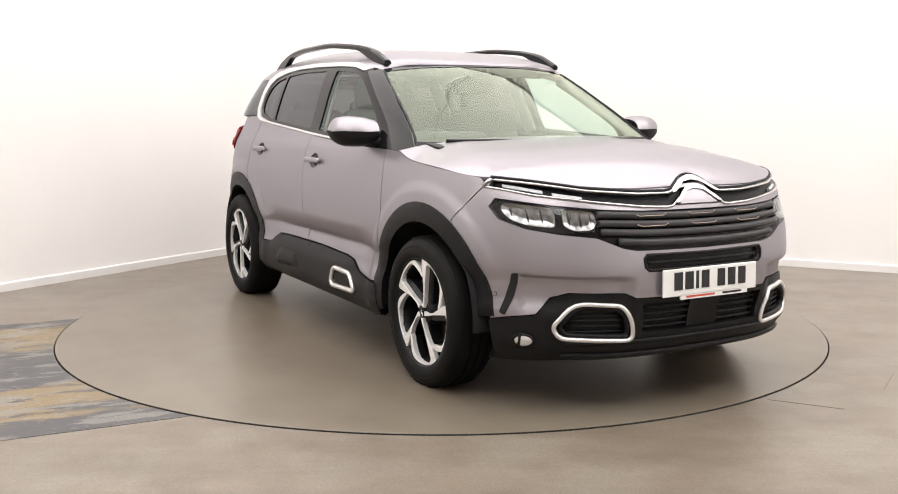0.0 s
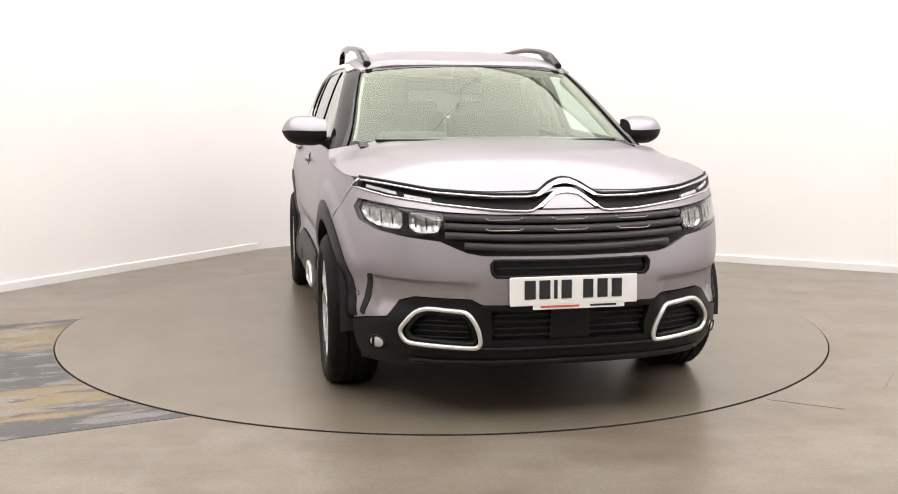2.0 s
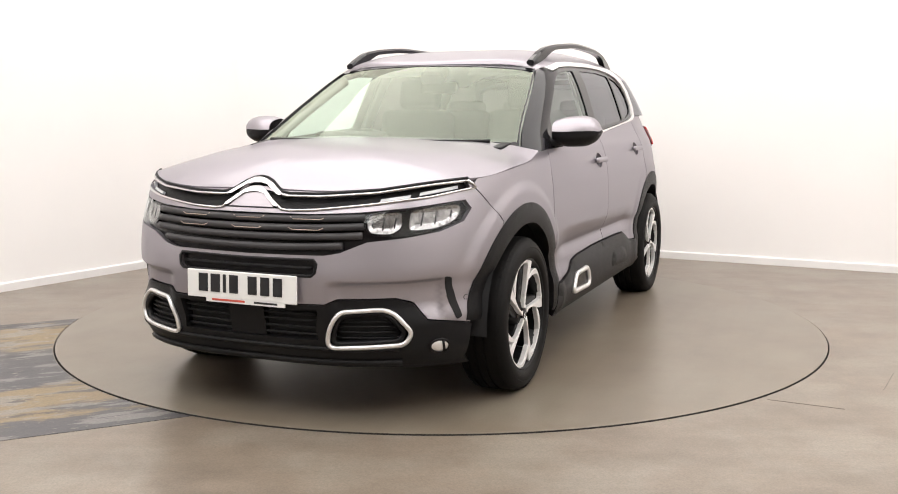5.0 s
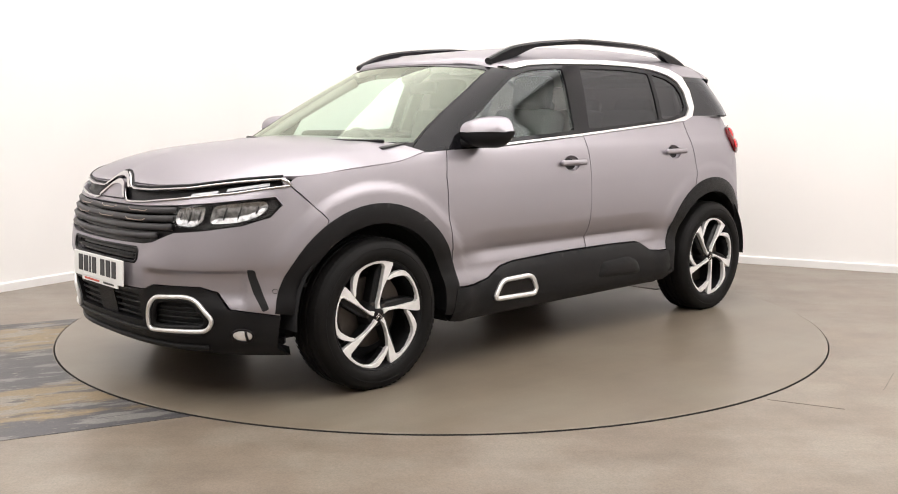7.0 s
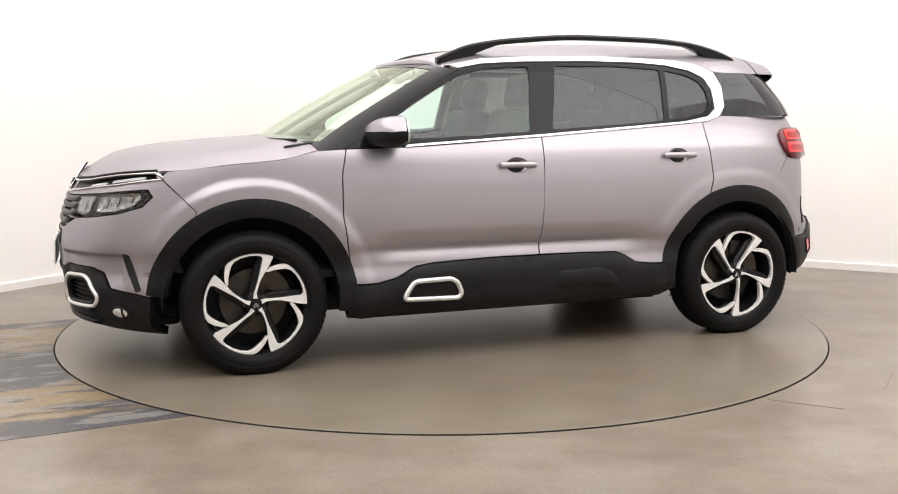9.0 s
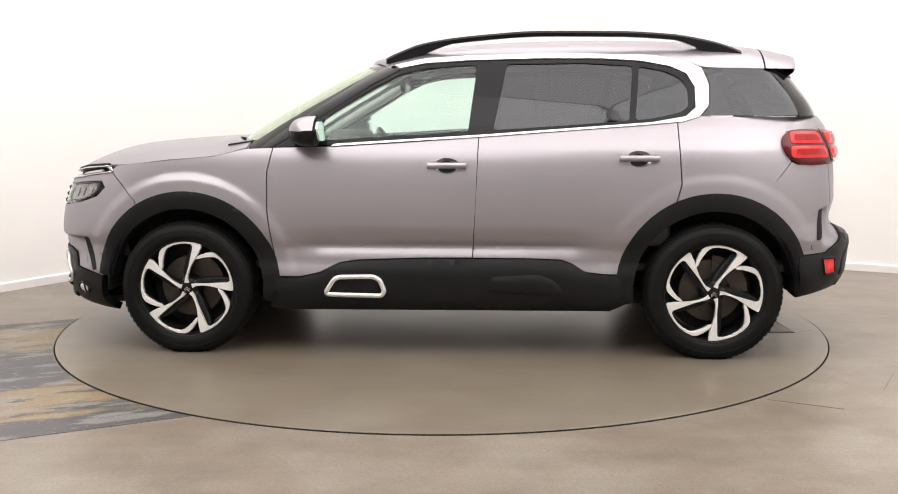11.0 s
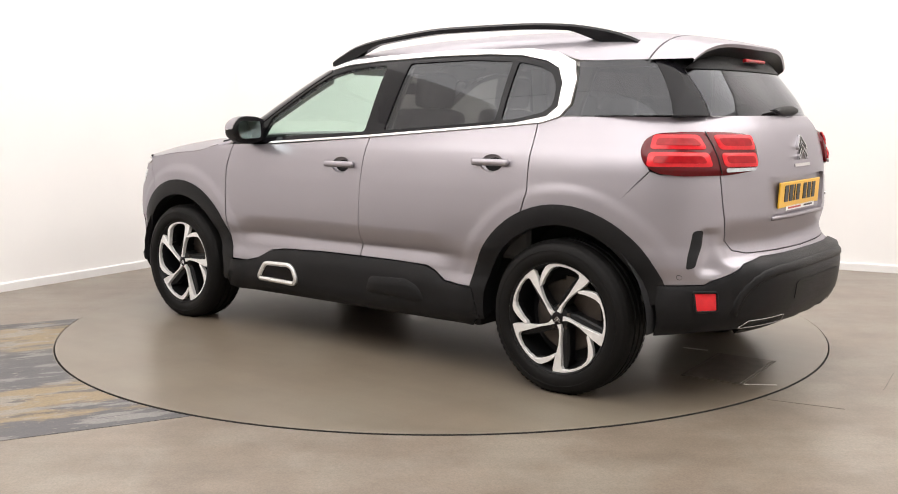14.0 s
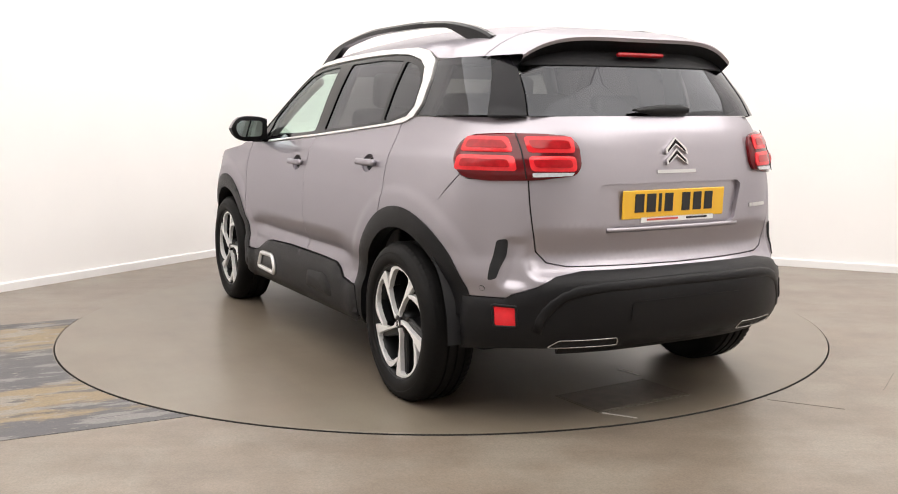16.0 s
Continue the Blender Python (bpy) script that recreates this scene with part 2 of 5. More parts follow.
def skirting(a, b):
    d = (b - a).normalized()
    nrm = Vector((d.y, -d.x))
    prof = [(0.0, 0.0), (0.016, 0.0), (0.016, 0.055), (0.012, 0.063), (0.0, 0.065)]
    v = [(*(p + nrm * (o + 0.001)), z + FLOOR_Z) for p in (a, b) for o, z in prof]
    n = len(prof)
    f = [(i, i + 1, n + i + 1, n + i) for i in range(n - 1)] + [tuple(range(n))[::-1], tuple(range(n, 2 * n))]
    s = mesh_part("baseboard", v, f, SKIRT)
    tagged(s, "low white painted skirting board", "baseboard", kind="structure")


names = ["wall_north_east", "wall_south_east", "wall_south_west", "wall_north_west"]
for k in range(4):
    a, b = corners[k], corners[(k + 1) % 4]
    # only the two far walls are seen; the others take the bounce-tuned tone
    in_view = k in (0, 3)
    wall(names[k], a, b, WALL if in_view else UNSEEN_WALL, "plain white painted studio wall")
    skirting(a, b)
v, f = prism([tuple(c) for c in reversed(corners)], ROOM_H, ROOM_H + 0.15)
tagged(mesh_part("ceiling", v, f, CEIL), "grey painted studio ceiling", "ceiling", kind="structure")

# the far corner is a smooth cove
RC = 1.5
turn_half = 0.5 * math.acos(max(-1, min(1, DL.dot(DR))))
run = RC / math.tan(turn_half)
pa, pb = C0 + DL * run, C0 + DR * run
mid = C0 + (DL + DR).normalized() * (RC / math.sin(turn_half))
ang_a, ang_b = math.atan2(pa.y - mid.y, pa.x - mid.x), math.atan2(pb.y - mid.y, pb.x - mid.x)
vs, fs = [], []
for k in range(33):
    a = ang_a + (ang_b - ang_a) * k / 32
    for r, z in ((RC - 0.002, -0.04), (RC - 0.002, ROOM_H)):
        vs.append((mid.x + r * math.cos(a), mid.y + r * math.sin(a), z))
for k in range(32):
    fs.append((2 * k, 2 * k + 1, 2 * k + 3, 2 * k + 2))
tagged(mesh_part("wall_corner_cove", vs, fs, WALL, None, "", True), "smooth white curved corner of the studio wall", "wall", kind="structure")

# floor with a round opening, and the plate that turns in it
HOLE_R = PLATE_R + 0.004
N = 144
ring = [(HOLE_R * math.cos(2 * math.pi * k / N), HOLE_R * math.sin(2 * math.pi * k / N)) for k in range(N)]


def to_room(x, y):
    """Where the ray from the plate's centre meets the room's outline."""
    best = 1e9
    for k in range(4):
        a, b = corners[k], corners[(k + 1) % 4]
        e = b - a
        den = x * e.y - y * e.x
        if abs(den) < 1e-9:
            continue
        s = (a.x * e.y - a.y * e.x) / den
        q = (a.x * y - a.y * x) / den
        if s > 0 and -1e-6 <= q <= 1 + 1e-6:
            best = min(best, s)
    return best


angs = sorted([2 * math.pi * k / N for k in range(N)] + [math.atan2(c.y, c.x) % (2 * math.pi) for c in corners])
vs, fs = [], []
for a in angs:
    cx, sy = math.cos(a), math.sin(a)
    s = to_room(cx, sy) + 0.05
    vs += [(HOLE_R * cx, HOLE_R * sy, FLOOR_Z), (cx * s, sy * s, FLOOR_Z), (HOLE_R * cx, HOLE_R * sy, -0.06)]
M = len(angs)
for k in range(M):
    j = (k + 1) % M
    fs += [(3 * k, 3 * k + 1, 3 * j + 1, 3 * j), (3 * k + 2, 3 * k, 3 * j, 3 * j + 2)]
tagged(mesh_part("floor", vs, fs, FLOOR), "worn beige sealed concrete studio floor", "floor", kind="structure")

v, f = prism([(1.06 * x, 1.06 * y) for x, y in ring], -0.12, -0.058)
tagged(mesh_part("turntable_pit", v, f, GAP), "dark pit under the turning plate", "pit", kind="structure")

turntable = new("turntable")
tagged(turntable, "large round beige turntable plate set flush in the floor", "turntable")
rp = PLATE_R - 0.004
prof = [(rp, -0.05), (rp, -0.001), (rp - 0.002, 0.0)]
vs = [(r * math.cos(2 * math.pi * k / N), r * math.sin(2 * math.pi * k / N), z) for k in range(N) for r, z in prof] + [(0, 0, 0)]
fs = []
for k in range(N):
    j = (k + 1) % N
    fs += [(3 * k, 3 * j, 3 * j + 1, 3 * k + 1), (3 * k + 1, 3 * j + 1, 3 * j + 2, 3 * k + 2), (3 * k + 2, 3 * j + 2, 3 * N)]
plate = mesh_part("plate", vs, fs, DISC, turntable)
plate.data.materials.append(GAP)
for face in plate.data.polygons:
    if face.normal.z < 0.5:
        face.material_index = 1

# strip of worn dark paint that runs onto the plate
def strip_shape():
    d = Vector((-0.905, -0.425))
    pts = []
    a0, a1 = math.atan2(-2.00, -1.06), math.atan2(-0.02, -2.24)
    a1 -= 2 * math.pi if a1 > 0 else 0
    for k in range(25):
        a = a0 + (a1 - a0) * k / 24
        pts.append(((HOLE_R + 0.004) * math.cos(a), (HOLE_R + 0.004) * math.sin(a)))
    p, q = Vector(pts[0]), Vector(pts[-1])
    return [tuple(p + d * 4.0)] + pts + [tuple(q + d * 4.0)]


sh = strip_shape()
if sum(x0 * y1 - x1 * y0 for (x0, y0), (x1, y1) in zip(sh, sh[1:] + sh[:1])) < 0:
    sh.reverse()
v, f = prism(sh, FLOOR_Z - 0.003, FLOOR_Z + 0.0015)
tagged(mesh_part("worn_strip", v, f, WORN), "scuffed dark grey and ochre painted floor strip", "floor strip", kind="structure")

# hairline cracks in the floor
for a, b in (((1.438, -1.766), (1.721, -1.910)), ((2.02, -1.62), (2.20, -1.33)), ((2.75, -0.62), (2.95, -0.86))):
    d = Vector(b) - Vector(a)
    m = (Vector(a) + Vector(b)) / 2
    ck = part("floor_crack", box_bm(d.length, 0.004, 0.002, pose(m.x, m.y, FLOOR_Z + 0.0006, 0, 0, math.degrees(math.atan2(d.y, d.x)))), STAIN)
    tagged(ck, "hairline dark crack in the floor", "crack", kind="structure")

for lx, ly, watts in LAMP_ROWS:
    lamp = new("ceiling_light")
    lamp.matrix_world = pose(lx, ly, ROOM_H, 0, 0, -27)
    tagged(lamp, "flat white ceiling light panel", "ceiling light", group="ceiling lights")
    bmf = bmesh.new()
    for sgn in (-1, 1):
        box_bm(3.476, 0.008, 0.1, pose(0, sgn * 1.692, -0.05), 0.001, 1, bmf)
        box_bm(0.008, 3.374, 0.1, pose(sgn * 1.734, 0, -0.05), 0.001, 1, bmf)
    part("frame", bmf, FRAME_GREY, lamp)
    part("diffuser", box_bm(3.458, 3.374, 0.02, pose(0, 0, -0.08)), PANEL_LIGHT, lamp)

# ---- the car ----
car = new("car")
tagged(car, "silver-grey metallic family SUV with black lower cladding on the turntable", "car")


def curve1(pairs):
    """A smooth curve through a few (where, value) pairs."""
    xs = np.array([p[0] for p in pairs], float)
    ys = np.array([p[1] for p in pairs], float)
    h, d = np.diff(xs), np.diff(ys) / np.diff(xs)
    m = np.zeros(len(xs))
    m[0], m[-1] = d[0], d[-1]
    for i in range(1, len(xs) - 1):
        if d[i - 1] * d[i] > 0:
            m[i] = 3 * (h[i - 1] + h[i]) / ((2 * h[i] + h[i - 1]) / d[i - 1] + (h[i] + 2 * h[i - 1]) / d[i])

    def at(x):
        if x <= xs[0]:
            return float(ys[0] + m[0] * (x - xs[0]))
        if x >= xs[-1]:
            return float(ys[-1] + m[-1] * (x - xs[-1]))
        i = int(np.searchsorted(xs, x) - 1)
        t = (x - xs[i]) / h[i]
        return float((2 * t ** 3 - 3 * t ** 2 + 1) * ys[i] + (t ** 3 - 2 * t ** 2 + t) * h[i] * m[i]
                     + (-2 * t ** 3 + 3 * t ** 2) * ys[i + 1] + (t ** 3 - t ** 2) * h[i] * m[i + 1])
    return at


# half width by height; x forward, y to the car's left, z up; the axles lie at x = +-1.365
WIDTH = curve1([(0.18, 0.80), (0.24, 0.862), (0.32, 0.892), (0.42, 0.892), (0.50, 0.876), (0.55, 0.877), (0.61, 0.892), (0.66, 0.897), (0.75, 0.899), (0.88, 0.893),
                (0.98, 0.878), (1.06, 0.856), (1.12, 0.825), (1.18, 0.796), (1.235, 0.775), (1.35, 0.733), (1.45, 0.690),
                (1.52, 0.652), (1.58, 0.61)])
NOSE = curve1([(0.18, 2.10), (0.24, 2.185), (0.30, 2.222), (0.40, 2.240), (0.50, 2.258), (0.60, 2.262), (0.70, 2.25), (0.80, 2.222),
               (0.88, 2.185), (0.94, 2.145), (1.00, 2.10), (1.1, 2.0)])
STERN = curve1([(0.28, -2.07), (0.34, -2.14), (0.42, -2.185), (0.55, -2.20), (0.64, -2.165), (0.70, -2.135), (0.82, -2.125), (0.95, -2.12),
                (1.10, -2.10), (1.18, -2.075), (1.24, -2.03)])
SCREEN = curve1([(1.05, 1.30), (1.12, 1.205), (1.25, 1.00), (1.34, 0.842), (1.42, 0.70), (1.49, 0.565), (1.555, 0.405), (1.60, 0.28)])
REAR_SCREEN = curve1([(1.10, -2.04), (1.22, -2.01), (1.30, -1.975), (1.40, -1.905), (1.48, -1.845), (1.60, -1.74)])
POW = 3.0


class Shell:
    """An outline round the car at each height. u runs from 0 (front middle) by 1 and 2 (ends of the straight side) to 3 (rear middle)."""

    def __init__(self, front, rear, nf, nr, relief=None, front_pow=3.0):
        self.front, self.rear, self.nf, self.nr, self.relief, self.front_pow = front, rear, nf, nr, relief, front_pow

    def ends(self, z):
        xf, xr = self.front(z), self.rear(z)
        return xf, self.nf(z, xf), self.nr(z, xr), xr

    def point(self, u, z, off=0.0):
        p = self.raw(u, z)
        return p + self.normal(u, z) * off if off else p

    def raw(self, u, z):
        sgn = 1 if u >= 0 else -1
        u = abs(u)
        if u > 3:
            sgn, u = -sgn, 6 - u
        xf, x0, x1, xr = self.ends(z)
        w = WIDTH(z)
        if u < 1 or u > 2:
            a = (u if u < 1 else 3 - u) * math.pi / 2
            c, s = max(math.cos(a), 0), math.sin(a)
            pw = self.front_pow if u < 1 else POW
            k = (c ** pw + s ** pw) ** (-1 / pw)
            b, al = s * k, c * k
            x = x0 + (xf - x0) * al if u < 1 else x1 + (xr - x1) * al
            y = b * w
        else:
            x, y = x0 + (x1 - x0) * (u - 1), w
        if self.relief:
            dx, dy = self.relief(x, y, z)
            x, y = x + dx, y + dy
        return Vector((x, sgn * y, z))

    def normal(self, u, z):
        e, g = 0.004, 0.006
        n = (self.raw(u, z + g) - self.raw(u, z - g)).cross(self.raw(u + e, z) - self.raw(u - e, z))
        n.normalize()
        p = self.raw(u, z)
        return -n if n.dot(Vector((p.x * 0.3, p.y, 0.0))) < 0 else n

    def side(self, x, z):
        xf, x0, x1, xr = self.ends(z)
        if x > x0 or x < x1:
            al = min((x - x0) / (xf - x0) if x > x0 else (x - x1) / (xr - x1), 1.0)
            pw = self.front_pow if x > x0 else POW
            b = max(1 - al ** pw, 0) ** (1 / pw)
            a = math.atan2(b, al) * 2 / math.pi
            return a if x > x0 else 3 - a
        return 1 + (x - x0) / (x1 - x0)

    def end(self, y, z, rear=False):
        b = min(abs(y) / WIDTH(z), 1.0)
        pw = POW if rear else self.front_pow
        al = max(1 - b ** pw, 0) ** (1 / pw)
        a = math.atan2(b, al) * 2 / math.pi
        if rear:
            return 3 - a if y >= 0 else 3 + a
        return a if y >= 0 else -a


def smooth(a, b, v):
    t = min(1.0, max(0.0, (v - a) / (b - a)))
    return t * t * (3 - 2 * t)


def pressed(x, y, z):
    """The pressings in the body: flared arches, scalloped doors, recessed bumper corners, the undercut tailgate."""
    dx = dy = 0.0
    if y > 0.55:
        for cx in (1.365, -1.365):
            r = math.hypot(x - cx, z - 0.352)
            if r < 0.62:
                dy += (0.014 if cx > 0 else 0.007) * smooth(0.605, 0.545, r) * smooth(0.55, 0.75, y) * smooth(1.98, 1.78, abs(x))
        if 0.50 < z < 0.72 and -0.85 < x < 0.90:
            t = (0.675 - z) / 0.105 if z > 0.57 else (z - 0.505) / 0.065
            dy -= 0.026 * max(0.0, t) ** 1.3 * smooth(0.86, 0.62, x) * smooth(-0.82, -0.60, x)
    if x > 1.80 and y > 0.34 and 0.38 < z < 0.62:
        top = 0.583 + 0.02 * (y - 0.4)
        g = smooth(top + 0.006, top - 0.010, z) * smooth(0.40, 0.50, z) * smooth(0.36, 0.44, y) * smooth(1.950, 1.985, x)
        dx, dy = dx - 0.020 * g, dy - 0.012 * g
    if x < -1.9 and 0.55 < z < 0.80:
        dx += 0.036 * smooth(0.815, 0.670, z) * smooth(0.600, 0.648, z) * smooth(0.68, 0.58, y)
        g = smooth(0.775, 0.740, z) * smooth(0.555, 0.61, z) * smooth(-1.935, -1.975, x) * smooth(0.62, 0.70, y)
        dx, dy = dx + 0.016 * g, dy - 0.016 * g
    return dx, dy


BODY = Shell(NOSE, STERN, lambda z, xf: 1.2, lambda z, xr: -1.2, pressed)
CABIN = Shell(SCREEN, REAR_SCREEN, lambda z, xf: xf - 0.40, lambda z, xr: xr + 0.52, None, 2.1)


def rounded(pts, r=0.02, segs=4):
    """A closed shape with its corners rounded by about r."""
    out, n = [], len(pts)
    for i in range(n):
        p, a, b = Vector(pts[i]), Vector(pts[i - 1]), Vector(pts[(i + 1) % n])
        ra = min(r, (a - p).length * 0.45, (b - p).length * 0.45)
        p0, p1 = p + (a - p).normalized() * ra, p + (b - p).normalized() * ra
        for k in range(segs + 1):
            t = k / segs
            out.append(tuple(p0 * (1 - t) ** 2 + p * 2 * t * (1 - t) + p1 * t ** 2))
    return out


def dense(pts, step=0.03):
    out, n = [], len(pts)
    for i in range(n):
        a, b = Vector(pts[i]), Vector(pts[(i + 1) % n])
        k = max(1, int(math.ceil((b - a).length / step)))
        out += [tuple(a.lerp(b, j / k)) for j in range(k)]
    return out


def on(shell, pts, view, step=0.03, r=0.0):
    """A shape drawn from the side (x, z), the front or the rear (y, z), laid on the shell as (u, z)."""
    if r:
        pts = rounded(pts, r)
    pts = dense(pts, step)
    if view == "side":
        return [(shell.side(x, z), z) for x, z in pts]
    return [(shell.end(y, z, view == "rear"), z) for y, z in pts]


def inside(x, y, poly):
    c, n = False, len(poly)
    for i in range(n):
        x0, y0 = poly[i]
        x1, y1 = poly[i - 1]
        if (y0 > y) != (y1 > y) and x < (x1 - x0) * (y - y0) / (y1 - y0) + x0:
            c = not c
    return c


from mathutils import geometry


def sheet(shell, poly, holes=(), off=0.0, depth=0.012, du=0.024, dz=0.032, sgn=1, bulge=0.0):
    """Verts, faces and normals of a panel on the shell, with a flange that turns in by depth."""
    SU = 1.5
    loops = [poly] + list(holes)
    pts, edges = [], []
    for lp in loops:
        s = len(pts)
        pts += [Vector((u * SU, z)) for u, z in lp]
        edges += [(s + i, s + (i + 1) % len(lp)) for i in range(len(lp))]
    us, zs = [p[0] for p in poly], [p[1] for p in poly]
    border = np.array([(p.x, p.y) for p in pts])
    nu, nz = int((max(us) - min(us)) / du) + 2, int((max(zs) - min(zs)) / dz) + 2
    for i in range(nu):
        for j in range(nz):
            u = min(us) + (i + 0.5 * (j % 2)) * du
            z = min(zs) + j * dz
            if not inside(u, z, poly) or any(inside(u, z, h) for h in holes):
                continue
            if np.min((border[:, 0] - u * SU) ** 2 + (border[:, 1] - z) ** 2) > (0.38 * dz) ** 2:
                pts.append(Vector((u * SU, z)))
    co, _, tri, _, _, _ = geometry.delaunay_2d_cdt(pts, edges, [], 0, 1e-6)
    tris = []
    for t in tri:
        cx = sum(co[i].x for i in t) / 3 / SU
        cz = sum(co[i].y for i in t) / 3
        if inside(cx, cz, poly) and not any(inside(cx, cz, h) for h in holes):
            tris.append(tuple(t))
    verts, norms = [], []
    for c in co:
        u, z = c.x / SU, c.y
        n = shell.normal(u, z)
        o = off
        if bulge:
            d = math.sqrt(float(np.min((border[:, 0] - c.x) ** 2 + (border[:, 1] - c.y) ** 2)))
            o += bulge * (1 - max(0.0, 1 - d / 0.03) ** 2)
        p = shell.raw(u, z) + n * o
        verts.append(p)
        norms.append(n)
    # make all faces look outwards
    faces = []
    for t in tris:
        a, b, c = (verts[i] for i in t)
        faces.append(t if (b - a).cross(c - a).dot(norms[t[0]]) > 0 else t[::-1])
    if depth:
        rim = {}
        count = {}
        for t in faces:
            for i in range(3):
                e = (t[i], t[(i + 1) % 3])
                count[e] = 1
        for (a, b) in list(count):
            if (b, a) in count:
                continue
            q = []
            for i in (a, b):
                for lev in (0, 1):
                    key = (i, lev)
                    if key not in rim:
                        rim[key] = len(verts)
                        verts.append(verts[i] - norms[i] * (depth * lev))
                        norms.append(None)
                    q.append(rim[key])
            faces.append((q[0], q[1], q[3], q[2]))
    if sgn < 0:
        verts = [Vector((v.x, -v.y, v.z)) for v in verts]
        norms = [Vector((n.x, -n.y, n.z)) if n else None for n in norms]
        faces = [f[::-1] for f in faces]
    return verts, faces, norms


def panel(name, shell, poly, mat, parent=None, label="", holes=(), off=0.0, depth=0.012, du=0.024, dz=0.032, both=True, bulge=0.0):
    """A body panel; both: one on each side of the car. Returns the objects."""
    obs = []
    for sgn in ((1, -1) if both else (1,)):
        verts, faces, norms = sheet(shell, poly, holes, off, depth, du, dz, sgn, bulge)
        me = bpy.data.meshes.new(name)
        me.from_pydata([tuple(v) for v in verts], [], faces)
        me.materials.append(mat)
        me.validate()
        me.update()
        me.shade_smooth()
        if not bulge:
            vn = [tuple(n) if n else (0, 0, 0) for n in norms]
            me.normals_split_custom_set_from_vertices(vn)
        ob = new(name, me)
        ob.parent = (parent if not isinstance(parent, (list, tuple)) else parent[0 if sgn > 0 else 1]) or car
        if label:
            tagged(ob, label)
        obs.append(ob)
    return obs


def tube_mesh(path, rad, closed=True, sides=6, flat=1.0, ups=None):
    """A bar swept along a path of points; flat squeezes it towards the surface."""
    n = len(path)
    verts, faces = [], []
    for i, p in enumerate(path):
        a = path[i - 1] if (closed or i) else path[i]
        b = path[(i + 1) % n] if (closed or i < n - 1) else path[i]
        t = (b - a).normalized()
        up = ups[i] if ups else Vector((0, 0, 1))
        s = t.cross(up).normalized()
        up2 = s.cross(t).normalized()
        for k in range(sides):
            an = 2 * math.pi * (k + 0.5) / sides
            verts.append(p + s * (rad * math.cos(an)) + up2 * (rad * flat * math.sin(an)))
    m = n if closed else n - 1
    for i in range(m):
        j = (i + 1) % n
        for k in range(sides):
            l = (k + 1) % sides
            faces.append((i * sides + k, i * sides + l, j * sides + l, j * sides + k))
    if not closed:
        faces += [tuple(range(sides))[::-1], tuple(range((n - 1) * sides, n * sides))]
    return verts, faces


def trim(name, shell, poly, rad, mat, parent=None, label="", off=0.0, flat=0.7, closed=True, both=True, sides=6):
    """A moulding that follows a line on the shell."""
    obs = []
    for sgn in ((1, -1) if both else (1,)):
        path = [shell.point(u, z, off) for u, z in poly]
        ups = [shell.normal(u, z) for u, z in poly]
        if sgn < 0:
            path = [Vector((p.x, -p.y, p.z)) for p in path]
            ups = [Vector((p.x, -p.y, p.z)) for p in ups]
        v, f = tube_mesh(path, rad, closed, sides, flat, ups)
        if sgn < 0:
            f = [q[::-1] for q in f]
        ob = mesh_part(name, v, f, mat, (parent if not isinstance(parent, (list, tuple)) else parent[0 if sgn > 0 else 1]) or car, label, True)
        obs.append(ob)
    return obs


def arc(cx, cz, r, a0, a1, n=24):
    return [(cx + r * math.cos(radians(a0 + (a1 - a0) * k / n)), cz + r * math.sin(radians(a0 + (a1 - a0) * k / n))) for k in range(n + 1)]


AX, AZ = 1.365, 0.352          # axle
R_ARCH, R_WELL = 0.497, 0.410  # outer and inner edge of the arch cladding

# ---- body sides ----
FENDER = [(0.905, 1.075), (1.05, 1.068), (1.21, 1.030), (1.46, 1.008), (1.74, 0.980), (1.775, 0.955), (1.69, 0.865), (1.624, 0.795)] + \
    [p for p in arc(AX, AZ, R_ARCH, 57.2, 172, 20)] + [(0.880, 0.43), (0.905, 0.55), (0.933, 0.75), (0.933, 0.95)]
FRONT_DOOR = [(0.899, 1.075), (0.927, 0.95), (0.927, 0.75), (0.899, 0.55), (0.874, 0.415), (0.76, 0.412), (0.66, 0.435), (0.56, 0.485), (0.46, 0.500),
              (0.15, 0.512), (-0.130, 0.514), (-0.147, 0.80), (-0.158, 1.128), (0.18, 1.104), (0.525, 1.083)]
REAR_DOOR = [(-0.136, 0.514), (-0.40, 0.513), (-0.59, 0.508), (-0.65, 0.485), (-0.71, 0.447), (-0.80, 0.437), (-0.885, 0.436)] + \
    arc(-AX, AZ, R_ARCH, 10, 65.4, 12) + [(-1.185, 0.90), (-1.178, 1.02), (-1.172, 1.205), (-1.0, 1.190), (-0.6, 1.160), (-0.164, 1.129)]
QUARTER = [(-1.178, 1.207), (-1.184, 1.02), (-1.191, 0.90), (-1.165, 0.80)] + arc(-AX, AZ, R_ARCH, 66, 114.9, 10) + \
    [(-1.748, 1.009), (-1.715, 1.06), (-1.705, 1.12), (-1.735, 1.160), (-1.84, 1.167), (-1.92, 1.168), (-1.915, 1.232), (-1.6, 1.236), (-1.3, 1.236), (-1.24, 1.225)]
doors = {}
FINE = dict(du=0.012, dz=0.013)
panel("front_wing", BODY, on(BODY, FENDER, "side"), PAINT, **FINE)


